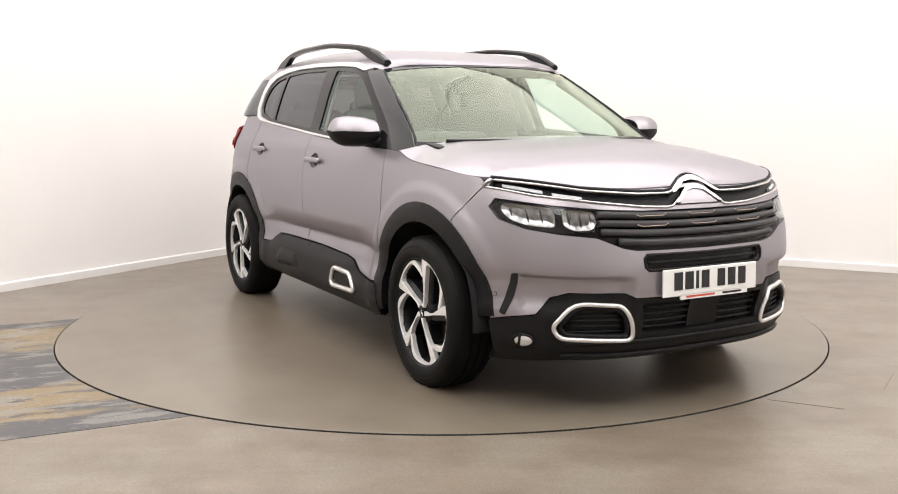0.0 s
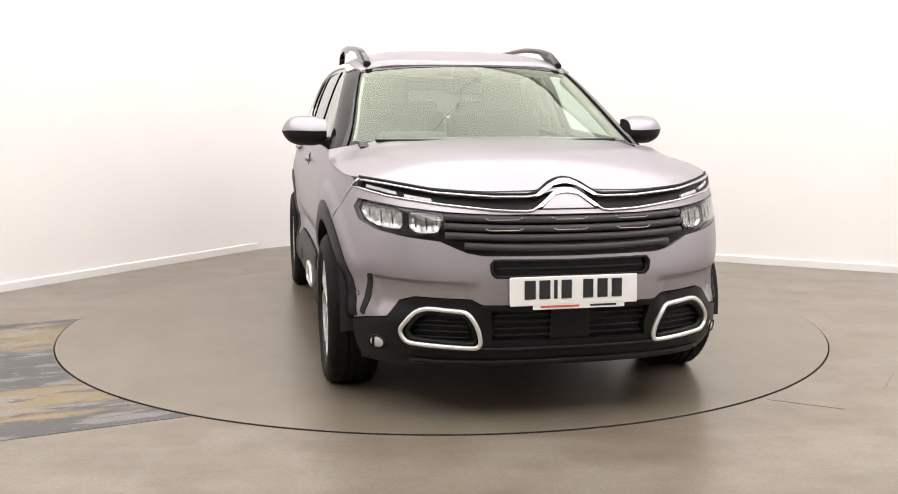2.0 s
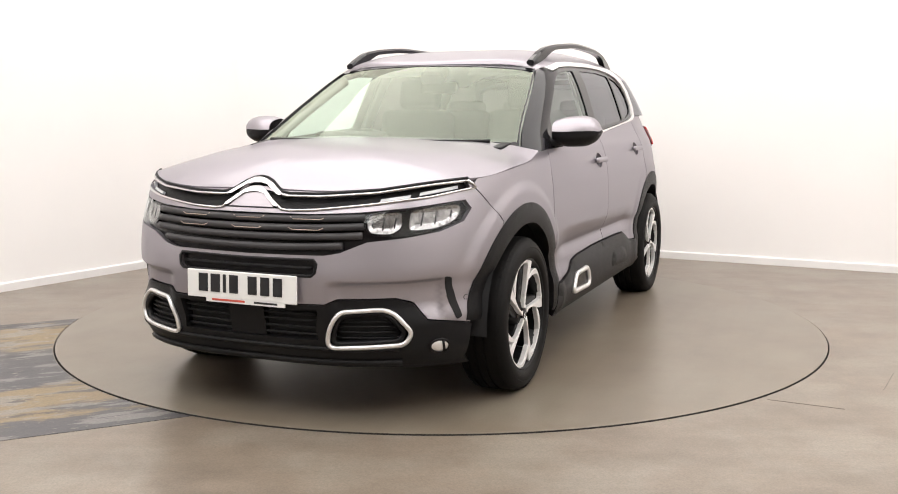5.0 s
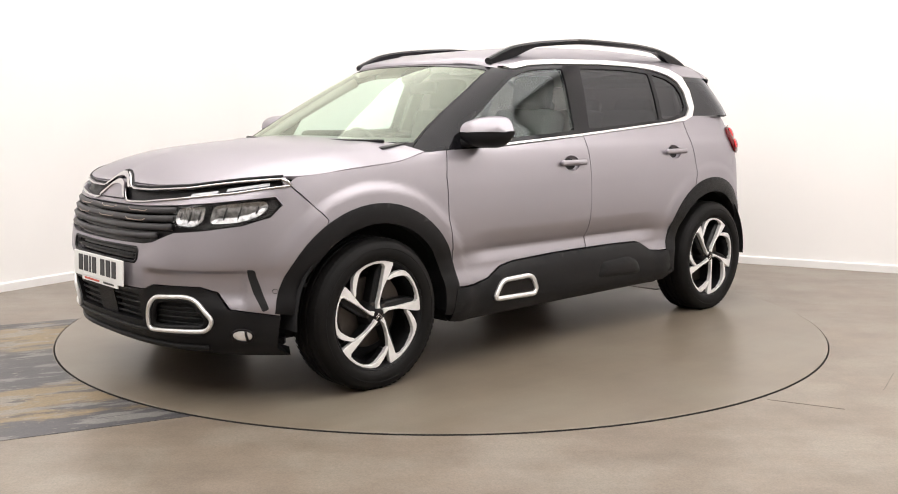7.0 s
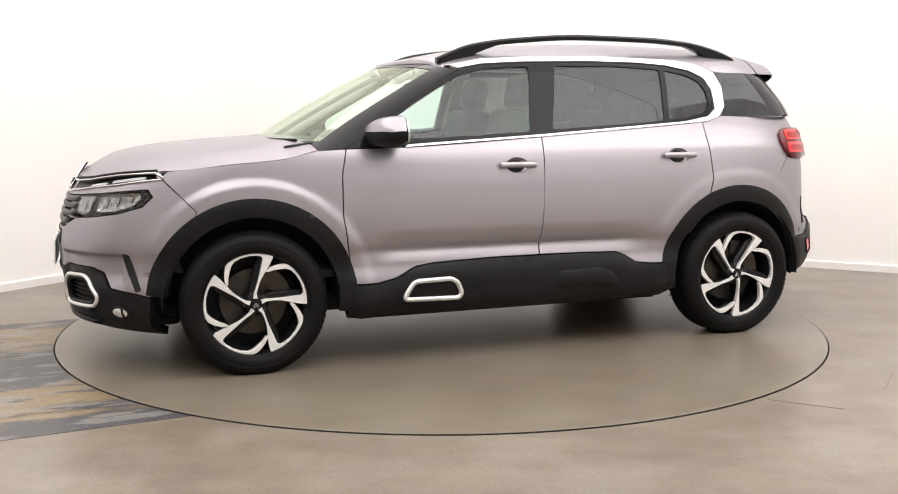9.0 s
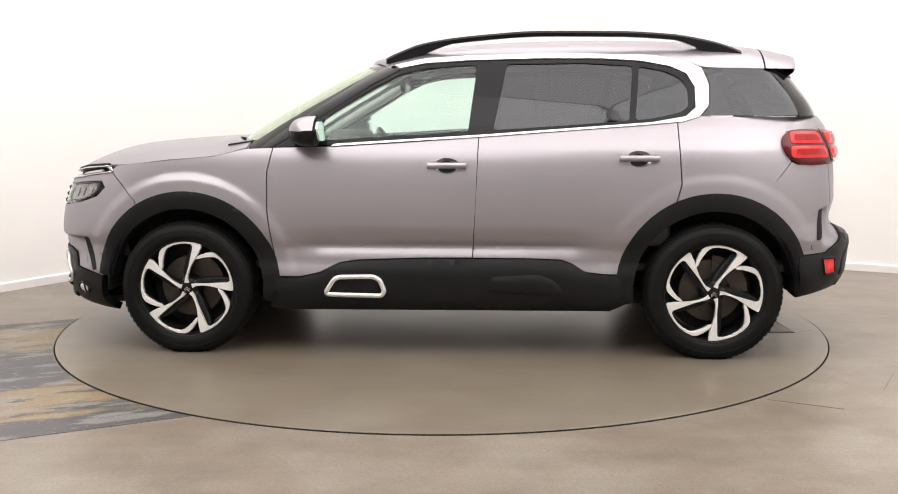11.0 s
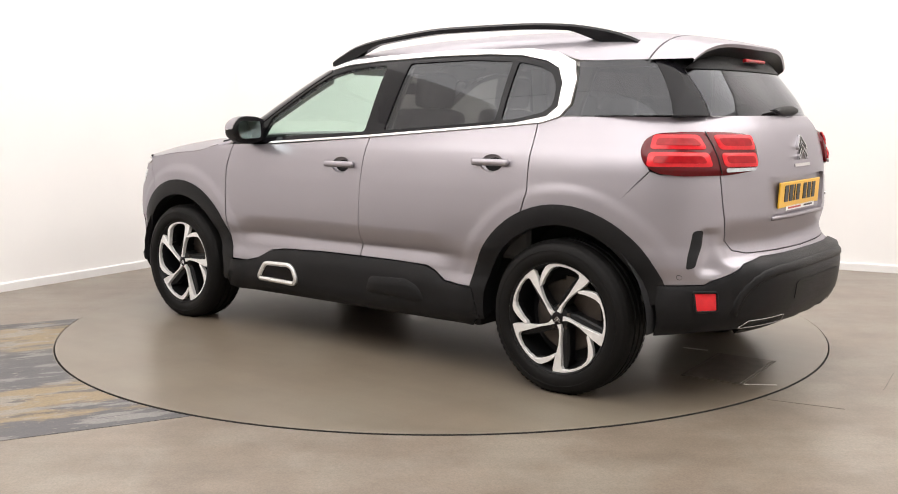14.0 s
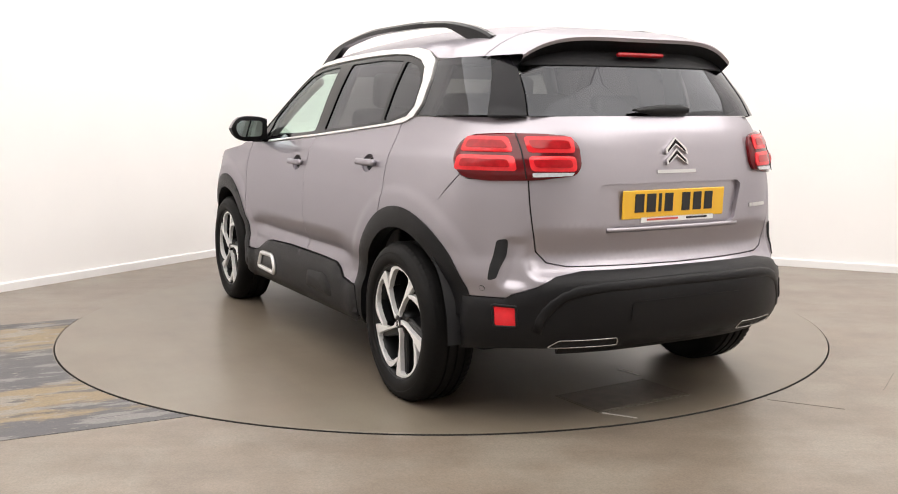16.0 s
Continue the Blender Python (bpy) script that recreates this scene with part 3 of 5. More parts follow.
def cup(cx, cz):
    return [(BODY.side(cx + 0.064 * math.cos(k * math.pi / 12), cz + 0.041 * math.sin(k * math.pi / 12)), cz + 0.041 * math.sin(k * math.pi / 12)) for k in range(24)]


for key, outline, hx, hz in (("front", FRONT_DOOR, 0.0, 0.985), ("rear", REAR_DOOR, -0.975, 1.022)):
    doors[key] = panel(key + "_door", BODY, on(BODY, outline, "side"), PAINT, holes=[cup(hx, hz)], **FINE)
    panel("handle_cup", BODY, cup(hx, hz), PAINT, doors[key], off=-0.010, depth=0, du=0.006, dz=0.008, bulge=-0.022)
    line = [(BODY.side(hx + 0.100 * q, hz), hz) for q in (-1, -0.93, -0.6, -0.2, 0.2, 0.6, 0.93, 1)]
    trim("door_handle", BODY, line, 0.0165, PAINT, doors[key], off=0.015, flat=0.75, closed=False, sides=8)
panel("rear_quarter", BODY, on(BODY, QUARTER, "side"), PAINT, **FINE)

# dark inner shell behind the shut lines
INNER = [(1.75, 0.95), (1.70, 0.80)] + arc(AX, AZ, R_ARCH + 0.02, 52, 172, 20) + [(0.88, 0.27), (-0.88, 0.27)] + arc(-AX, AZ, R_ARCH + 0.02, 8, 128, 20) + \
    [(-1.72, 0.8), (-1.8, 1.18), (-1.2, 1.2), (-0.2, 1.11), (0.9, 1.05), (1.2, 1.02)]
panel("inner_shell", BODY, on(BODY, INNER, "side", 0.05), DARK, off=-0.02, depth=0, du=0.06, dz=0.08)

# black cladding: sills and arches
SILL = [(0.885, 0.405), (0.76, 0.405), (0.66, 0.428), (0.56, 0.478), (0.46, 0.493), (0.15, 0.505), (-0.40, 0.506), (-0.59, 0.501), (-0.65, 0.478), (-0.71, 0.440),
        (-0.80, 0.430), (-0.885, 0.429), (-0.93, 0.29), (-0.86, 0.255), (0.84, 0.238), (0.92, 0.25)]
sill = panel("sill_cladding", BODY, on(BODY, SILL, "side"), PLASTIC, off=0.010, depth=0.05, bulge=0.010)
panel("lower_sill", BODY, on(BODY, [(0.86, 0.26), (-0.88, 0.275), (-0.85, 0.215), (0.83, 0.205)], "side"), PLASTIC, off=-0.02, depth=0.03)
CAPSULE = [(0.634, 0.322), (0.576, 0.412), (0.378, 0.417), (0.344, 0.398), (0.320, 0.340), (0.336, 0.317)]
panel("capsule_recess", BODY, on(BODY, CAPSULE, "side", 0.02, 0.03), GLOSS_BLACK, sill, off=0.021, depth=0.01, du=0.012, dz=0.016)
trim("capsule_ring", BODY, on(BODY, CAPSULE, "side", 0.02, 0.03), 0.0135, SATIN, sill, "satin chrome ring", off=0.026, flat=0.9)
REAR_CAP = [(-0.20, 0.335), (-0.23, 0.42), (-0.48, 0.43), (-0.56, 0.40), (-0.60, 0.335), (-0.55, 0.32)]
panel("rear_capsule", BODY, on(BODY, REAR_CAP, "side", 0.02, 0.03), PLASTIC, sill, off=0.020, depth=0.01, du=0.015, dz=0.02, bulge=0.012)


def arch_shape(cx, a0, a1):
    return arc(cx, AZ, R_ARCH + 0.004, a0, a1, 30) + arc(cx, AZ, R_WELL, a1, a0, 30)


panel("front_arch_trim", BODY, on(BODY, arch_shape(AX, 6, 189), "side"), PLASTIC, off=0.004, depth=0.06, du=0.012, dz=0.025, bulge=0.004)
panel("rear_arch_trim", BODY, on(BODY, arch_shape(-AX, -9, 168), "side"), PLASTIC, off=0.004, depth=0.06, du=0.012, dz=0.025, bulge=0.004)


def wheel_well(cx, sgn):
    """The dark liner over a wheel."""
    vs, fs = [], []
    n = 24
    for k in range(n + 1):
        a = radians(-4 + 188 * k / n)
        for y in (0.880, 0.55):
            vs.append((cx + 0.430 * math.cos(a), sgn * y, AZ + 0.430 * math.sin(a)))
    for k in range(n):
        fs.append((2 * k, 2 * k + 1, 2 * k + 3, 2 * k + 2))
    fs.append(tuple(2 * k + 1 for k in range(n + 1)))
    return mesh_part("wheel_arch_liner", vs, fs, DARK, car, "", True, 40)


for cx in (AX, -AX):
    for sgn in (1, -1):
        wheel_well(cx, sgn)


def tray(name, pts, z):
    """A flat tray under the body, rounded in plan."""
    full_pts = rounded(pts + [(x, -y) for x, y in reversed(pts)], 0.10, 5)
    v, f = prism(full_pts[::-1], z - 0.015, z + 0.015)
    mesh_part(name, v, f, PLASTIC, car)


tray("front_undertray", [(1.70, 0.70), (1.90, 0.68), (2.08, 0.56), (2.14, 0.30)], 0.245)
tray("rear_undertray", [(-2.02, 0.28), (-1.98, 0.50), (-1.86, 0.60), (-1.70, 0.62)], 0.372)
part("underbody", box_bm(3.40, 1.25, 0.10, pose(0.08, 0, 0.28), 0.03, 2), DARK, car)
part("underbody_panel", box_bm(1.75, 1.62, 0.10, pose(0, 0, 0.27), 0.03, 2), DARK, car)

# ---- front ----
def mirror(half):
    """A shape across the car from its left half (from the middle line outwards and back)."""
    return half + [(-y, z) for y, z in reversed(half) if abs(y) > 1e-6]


def mixed(pts, step=0.03):
    """(x, z, 'side'), (y, z, 'front') or (y, z, 'rear') points, joined on the body shell."""
    q = [(BODY.side(a, z), z) if v == "side" else (BODY.end(a, z, v == "rear"), z) for a, z, v in pts]
    out = []
    for i in range(len(q)):
        a, b = Vector(q[i]), Vector(q[(i + 1) % len(q)])
        k = max(1, int(max(abs(b.x - a.x) / 0.02, abs(b.y - a.y) / 0.03)))
        out += [tuple(a.lerp(b, j / k)) for j in range(k)]
    return out


def full(half):
    """Both halves of a (u, z) outline that starts and ends on the middle line."""
    return half + [(-u, z) for u, z in reversed(half) if abs(u) > 1e-6]


def half_line(pts, step=0.03):
    q = mixed(pts, step)
    # mixed() closes the outline along the middle line; drop the closing stretch
    return [p for i, p in enumerate(q) if not (abs(p[0]) < 1e-6 and i not in (0,))] + [(0.0, pts[-1][1])]


BUMPER = [(0, 0.955, "front"), (0.06, 0.952, "front"), (0.12, 0.938, "front"), (0.30, 0.936, "front"), (0.55, 0.950, "front"), (0.70, 0.975, "front"),
          (1.78, 0.982, "side"), (1.779, 0.954, "side"), (1.694, 0.864, "side"), (1.629, 0.794, "side")] + [(a, b, "side") for a, b in arc(AX, AZ, R_ARCH, 56.5, 8, 8)] + [(1.842, 0.395, "side"), (0.785, 0.41, "front"), (0.715, 0.43, "front"), (0.675, 0.50, "front"), (0.62, 0.522, "front"),
          (0.41, 0.520, "front"), (0.36, 0.500, "front"), (0, 0.497, "front")]
UPPER_SLOT = [(0, 0.943), (0.06, 0.938), (0.12, 0.924), (0.30, 0.922), (0.52, 0.938), (0.70, 0.966), (0.79, 0.974), (0.805, 0.945), (0.70, 0.920),
              (0.50, 0.893), (0.30, 0.872), (0.10, 0.868), (0, 0.868)]
GRILLE = [(0, 0.852), (0.30, 0.853), (0.48, 0.862), (0.65, 0.878), (0.800, 0.900), (0.818, 0.865), (0.805, 0.815), (0.75, 0.782), (0.65, 0.762), (0.52, 0.748), (0.42, 0.705), (0.36, 0.694), (0, 0.690)]
SLOT = [(0, 0.672), (0.318, 0.676), (0.330, 0.660), (0.325, 0.625), (0.31, 0.612), (0, 0.610)]
SLIT = [(1.962, 0.598), (1.932, 0.594), (1.908, 0.52), (1.884, 0.425), (1.908, 0.415), (1.936, 0.50)]
bump_outline = full(half_line(BUMPER))
hole = lambda half: on(BODY, mirror(half), "front", 0.03)
bumper = panel("front_bumper", BODY, bump_outline, PAINT, holes=[hole(UPPER_SLOT), hole(GRILLE), hole(SLOT)], depth=0.03, both=False, du=0.014, dz=0.012)[0]
# dark backing behind the openings
panel("front_backing", BODY, full(half_line([(0, 0.95, "front"), (0.72, 0.96, "front"), (1.74, 0.94, "side"), (1.70, 0.50, "side"), (0, 0.50, "front")])), DARK, off=-0.05, depth=0, du=0.05, dz=0.06, both=False)
GRILLE_BACK = panel("grille", BODY, hole(GRILLE), GLOSS_BLACK, off=-0.025, depth=0.0, both=False)[0]
for z, d in ((0.832, 0.0), (0.797, 0.004), (0.762, 0.010), (0.722, 0.02)):
    y1 = 0.50 if z > 0.75 else 0.43
    line = [(BODY.end(-y1 + 2 * y1 * k / 40, z + 0.012 * (abs(-1 + k / 20)) ** 2), z + 0.012 * (abs(-1 + k / 20)) ** 2) for k in range(41)]
    trim("grille_bar", BODY, line, 0.016, GRILLE_GREY, GRILLE_BACK, off=-0.008, flat=1.0, closed=False, both=False)
for z in (0.838, 0.798):
    for yc in (-0.27, 0.0, 0.27):
        line = [(BODY.end(yc + 0.075 * (k / 8 - 0.5) * 2, z), z - (0.008 if 0 < k < 8 else 0)) for k in range(9)]
        trim("grille_accent", BODY, line, 0.0020, COPPER, GRILLE_BACK, off=0.006, closed=False, both=False)
slot = panel("upper_slot", BODY, hole(UPPER_SLOT), PLASTIC, off=-0.022, depth=0.0, both=False)[0]
low_slot = panel("intake_slot", BODY, hole(SLOT), GLOSS_BLACK, off=-0.02, depth=0, both=False)[0]
trim("slot_bar", BODY, [(BODY.end(-0.31 + 0.62 * k / 24, 0.643), 0.643) for k in range(25)], 0.008, PLASTIC, low_slot, off=-0.01, closed=False, both=False)
trim("slot_frame", BODY, on(BODY, mirror(SLOT), "front", 0.03), 0.007, PLASTIC, low_slot, off=0.0, both=False)
panel("bumper_slit", BODY, on(BODY, SLIT, "side", 0.02, 0.008), DARK, off=0.003, depth=0.004, du=0.01, dz=0.02)

# chrome lines that run from the lamps into the double chevron
UP_LINE = [(0.79, 0.974), (0.70, 0.963), (0.52, 0.934), (0.30, 0.918), (0.16, 0.917), (0.125, 0.922), (0.065, 0.962), (0.03, 0.976), (0.0, 0.980)]
LO_LINE = [(0.815, 0.945), (0.70, 0.916), (0.50, 0.889), (0.30, 0.868), (0.18, 0.862), (0.145, 0.866), (0.07, 0.914), (0.03, 0.930), (0.0, 0.934)]


def front_line(pts, n=8):
    out = []
    for (a, za), (b, zb) in zip(pts, pts[1:]):
        out += [(a + (b - a) * k / n, za + (zb - za) * k / n) for k in range(n)]
    out.append(pts[-1])
    out += [(-y, z) for y, z in reversed(out[:-1])]
    return [(BODY.end(y, z), z) for y, z in out]


trim("chrome_strip", BODY, front_line(UP_LINE), 0.0055, CHROME, slot, "thin chrome strip bent into an upper chevron", off=0.004, closed=False, both=False)
trim("chrome_strip", BODY, front_line(LO_LINE), 0.0055, CHROME, slot, "thin chrome strip bent into a lower chevron", off=0.004, closed=False, both=False)


def chevron(zs, name):
    """A thick chevron plate across the middle line."""
    w, hgt = 0.125, zs[1] - zs[0]
    pts = [(-w, zs[0]), (-0.050, zs[1] - 0.013), (-0.02, zs[1] - 0.001), (0.0, zs[1]), (0.02, zs[1] - 0.001), (0.050, zs[1] - 0.013), (w, zs[0]), (w + 0.004, zs[0] - 0.008), (0.110, zs[0] - 0.005), (0.048, zs[1] - 0.027),
           (0.016, zs[1] - 0.021), (0, zs[1] - 0.020), (-0.016, zs[1] - 0.021), (-0.048, zs[1] - 0.027), (-0.110, zs[0] - 0.005), (-w - 0.004, zs[0] - 0.008)]
    panel(name, BODY, on(BODY, pts, "front", 0.02), CHROME, slot, "chrome chevron", off=0.014, depth=0.02, du=0.01, dz=0.012, both=False)


chevron((0.922, 0.982), "chevron")
chevron((0.880, 0.947), "chevron")
panel("chevron_infill", BODY, on(BODY, [(-0.108, 0.871), (-0.05, 0.921), (-0.016, 0.927), (0.016, 0.927), (0.05, 0.921), (0.108, 0.871)], "front", 0.02), PAINT, slot, off=0.008, depth=0.02, du=0.012, dz=0.012, both=False)
trim("lamp_frame_end", BODY, [(BODY.end(y, z), z) for y, z in ((0.79, 0.974), (0.805, 0.962), (0.815, 0.945))], 0.0075, CHROME, [slot, slot], off=0.004, closed=False)

# dark bar laid on as the shade in the gap between bonnet and chrome
trim("bonnet_gap_line", BODY, front_line([(y, z + 0.012) for y, z in UP_LINE]), 0.006, DARK, slot, off=0.001, closed=False, both=False)

# lamps
DRL_BARS = ([(0.54, 0.914), (0.640, 0.929), (0.640, 0.917), (0.54, 0.903)], [(0.668, 0.937), (0.772, 0.959), (0.775, 0.947), (0.668, 0.925)])
for b in DRL_BARS:
    panel("daytime_lamp", BODY, on(BODY, b, "front", 0.02), LAMP_WHITE, slot, "slim white daytime running lamp", off=-0.006, depth=0.012, du=0.01, dz=0.01)
HEAD = [(0.500, 0.858), (0.65, 0.874), (0.797, 0.895), (0.814, 0.863), (0.80, 0.818), (0.75, 0.786), (0.65, 0.768), (0.53, 0.772), (0.50, 0.80)]
head_parts = panel("headlight", BODY, on(BODY, HEAD, "front", 0.02, 0.012), GLOSS_BLACK, off=-0.045, depth=0, label="clear headlight with chrome reflectors")
BOWLS = ([(0.515, 0.852), (0.625, 0.864), (0.632, 0.80), (0.60, 0.778), (0.53, 0.782), (0.512, 0.81)], [(0.652, 0.866), (0.785, 0.885), (0.796, 0.855), (0.78, 0.818), (0.735, 0.795), (0.655, 0.79)])
for b in BOWLS:
    panel("reflector", BODY, on(BODY, b, "front", 0.015, 0.02), REFLECTOR, head_parts, "chrome lamp reflector", off=-0.004, depth=0.0, du=0.006, dz=0.007, bulge=-0.010)
    yc, zc = sum(p[0] for p in b) / len(b), sum(p[1] for p in b) / len(b)
    for k in range(3):
        ln = [(BODY.end(yc - 0.04 + 0.04 * k, zz), zz) for zz in (zc - 0.026, zc, zc + 0.028)]
        trim("reflector_rib", BODY, ln, 0.0034, RIM_DARK, head_parts, off=-0.013, closed=False)
panel("lens", BODY, on(BODY, HEAD, "front", 0.02, 0.012), LENS, head_parts, off=-0.001, depth=0.0, du=0.015, dz=0.015)

# lower cladding with grilles and the framed side intakes
CLAD = [(0, 0.493, "front"), (0.36, 0.496, "front"), (0.41, 0.516, "front"), (0.62, 0.518, "front"), (0.67, 0.496, "front"), (0.71, 0.426, "front"), (0.785, 0.405, "front"),
        (1.842, 0.390, "side"), (1.846, 0.36, "side"), (1.84, 0.25, "side"), (1.77, 0.212, "side"), (1.95, 0.225, "side"), (0.60, 0.238, "front"), (0, 0.245, "front")]
INTAKE = [(0, 0.478), (0.335, 0.478), (0.318, 0.40), (0.325, 0.352), (0, 0.350)]
BEZEL = [(0.412, 0.466), (0.60, 0.478), (0.665, 0.384), (0.640, 0.335), (0.36, 0.322), (0.372, 0.40)]
bez = on(BODY, BEZEL, "front", 0.02, 0.05)
clad = panel("bumper_cladding", BODY, full(half_line(CLAD)), PLASTIC, off=0.008, depth=0.04, both=False, holes=[hole(INTAKE), bez, [(-u, z) for u, z in bez]], dz=0.026)[0]
intake = panel("lower_intake", BODY, hole(INTAKE), DARK, clad, off=-0.03, depth=0, both=False)[0]
for z in (0.452, 0.425, 0.395, 0.368):
    trim("intake_slat", BODY, [(BODY.end(-0.32 + 0.64 * k / 24, z), z) for k in range(25)], 0.006, PLASTIC, intake, off=-0.012, closed=False, both=False)
panel("sensor_block", BODY, on(BODY, [(-0.085, 0.476), (0.085, 0.476), (0.085, 0.352), (-0.085, 0.352)], "front", 0.02), PLASTIC, intake, off=-0.004, depth=0.03, du=0.02, both=False)
for z, rr in ((0.318, 0.010), (0.262, 0.016)):
    trim("lip_rib", BODY, [(BODY.end(-0.62 + 1.24 * k / 40, z), z) for k in range(41)], rr, PLASTIC, clad, off=0.012, closed=False, both=False)
side_intake = panel("side_intake", BODY, bez, DARK, [clad, clad], off=-0.035, depth=0)
for z in (0.452, 0.428, 0.404, 0.380, 0.356):
    ya, yb = 0.395, 0.63 - max(0.0, (z - 0.40)) * 0.5
    trim("intake_slat", BODY, [(BODY.end(ya + (yb - ya) * k / 8, z), z) for k in range(9)], 0.005, PLASTIC, side_intake, off=-0.018, closed=False)
trim("intake_ring", BODY, bez, 0.0105, SATIN, side_intake, "satin chrome intake frame", off=0.012, flat=1.0)
trim("intake_inner_ring", BODY, [(u, z) for u, z in on(BODY, [(0.425, 0.455), (0.59, 0.466), (0.645, 0.385), (0.625, 0.348), (0.38, 0.335), (0.39, 0.40)], "front", 0.02, 0.04)], 0.012, PLASTIC, side_intake, off=-0.004, flat=1.4)
fog_c = (0.738, 0.318)
fogp = [(fog_c[0] + 0.026 * math.cos(k * math.pi / 10), fog_c[1] + 0.026 * math.sin(k * math.pi / 10)) for k in range(20)]
fog = panel("fog_lamp", BODY, [(BODY.end(y, z), z) for y, z in fogp], SATIN, [clad, clad], "small round fog lamp", off=0.012, depth=0.01, du=0.008, dz=0.008, bulge=0.006)
trim("fog_ring", BODY, [(BODY.end(y, z), z) for y, z in fogp], 0.006, GLOSS_BLACK, fog, off=0.014)
trim("fog_bar", BODY, [(BODY.end(fog_c[0] + 0.01, fog_c[1] + q), fog_c[1] + q) for q in (-0.022, 0, 0.022)], 0.006, GLOSS_BLACK, fog, off=0.018, closed=False)


def number_plate(name, mat, x, zc, yaw, tilt, label):
    """A plate with a bar for each character and a thin line of print below."""
    p = new(name)
    p.parent = car
    tagged(p, label)
    p.matrix_basis = pose(x, 0, zc, 0, tilt, yaw)
    part("plate_face", box_bm(0.008, 0.53, 0.115, None, 0.003, 1), mat, p)
    xs = [-0.195, -0.135, -0.090, -0.045, 0.045, 0.105, 0.165]
    wd = [0.045, 0.045, 0.014, 0.042, 0.042, 0.042, 0.042]
    for y, w in zip(xs, wd):
        part("character_bar", box_bm(0.004, w, 0.074, pose(0.0045, y + 0.012, 0.006)), INK, p)
    part("dealer_strip", box_bm(0.006, 0.38, 0.022, pose(0.001, 0.02, -0.062)), WHITE_PLATE, p)
    part("print_bar", box_bm(0.003, 0.16, 0.008, pose(0.004, -0.06, -0.062)), RED_INK, p)
    part("print_bar", box_bm(0.003, 0.11, 0.008, pose(0.004, 0.12, -0.062)), INK, p)


number_plate("front_number_plate", WHITE_PLATE, 2.278, 0.556, 0, -2, "white number plate with dark character bars")


def sensor(u, z):
    """A small round parking sensor."""
    c = [(u + 0.006 * math.cos(k * math.pi / 8), z + 0.009 * math.sin(k * math.pi / 8)) for k in range(16)]
    panel("parking_sensor", BODY, c, PAINT, off=0.003, depth=0.004, du=0.004, dz=0.005)
    trim("sensor_ring", BODY, c, 0.0018, DARK, off=0.001)


sensor(BODY.side(1.855, 0.50), 0.50)
sensor(BODY.side(-1.885, 0.565), 0.565)


# ---- rear ----
def full_rear(half):
    return half + [(6 - u, z) for u, z in reversed(half) if abs(u - 3) > 1e-6]


def half_rear(pts):
    q = mixed(pts)
    return [p for i, p in enumerate(q) if not (abs(p[0] - 3) < 1e-6 and i != 0)] + [(3.0, pts[-1][1])]


def rear_hole(half):
    return on(BODY, mirror(half), "rear", 0.03)


GATE = [(0, 1.238, "rear"), (0.30, 1.238, "rear"), (0.60, 1.236, "rear"), (0.66, 1.232, "rear"), (0.635, 1.172, "rear"), (0.625, 1.0, "rear"), (0.618, 0.80, "rear"), (0.600, 0.715, "rear"),
        (0.565, 0.672, "rear"), (0.50, 0.657, "rear"), (0, 0.650, "rear")]
RECESS = [(0, 0.975), (0.350, 0.972), (0.372, 0.955), (0.330, 0.815), (0.300, 0.795), (0, 0.795)]
gate = panel("tailgate", BODY, full_rear(half_rear(GATE)), PAINT, holes=[rear_hole(RECESS)], depth=0.02, both=False, du=0.02, dz=0.014)[0]
panel("plate_recess", BODY, rear_hole(RECESS), PAINT, gate, off=-0.0185, depth=0, both=False, du=0.02, dz=0.02)
trim("gate_lip", BODY, [(BODY.end(-0.34 + 0.68 * k / 20, 0.792, True), 0.792) for k in range(21)], 0.010, PAINT, gate, off=0.002, closed=False, both=False)
REAR_BUMPER = [(-1.569, 0.806, "side"), (-1.752, 1.006, "side"), (-1.79, 0.992, "side"), (-1.92, 0.988, "side"), (0.630, 0.992, "rear"), (0.6225, 0.80, "rear"), (0.6045, 0.712, "rear"),
               (0.568, 0.667, "rear"), (0.50, 0.6525, "rear"), (0, 0.6455, "rear"), (0, 0.634, "rear"), (0.45, 0.634, "rear"), (0.56, 0.618, "rear"), (0.63, 0.582, "rear"), (0.70, 0.550, "rear"),
               (-1.97, 0.535, "side"), (-1.806, 0.530, "side"), (-1.80, 0.545, "side")] + [(a, b, "side") for a, b in arc(-AX, AZ, R_ARCH, 157, 115.5, 7)]
rb = mixed(REAR_BUMPER)
panel("rear_bumper", BODY, [(min(u, 2.9995), z) for u, z in rb], PAINT, depth=0.02, du=0.014, dz=0.013)
REAR_CLAD = [(0, 0.631, "rear"), (0.45, 0.631, "rear"), (0.56, 0.614, "rear"), (0.63, 0.578, "rear"), (0.70, 0.546, "rear"), (-1.97, 0.531, "side"), (-1.806, 0.526, "side"),
             (-1.800, 0.46, "side"), (-1.79, 0.315, "side"), (-1.95, 0.335, "side"), (0.62, 0.340, "rear"), (0, 0.335, "rear")]
rclad = panel("rear_cladding", BODY, full_rear(half_rear(REAR_CLAD)), PLASTIC, off=0.012, depth=0.06, both=False, bulge=0.012)[0]
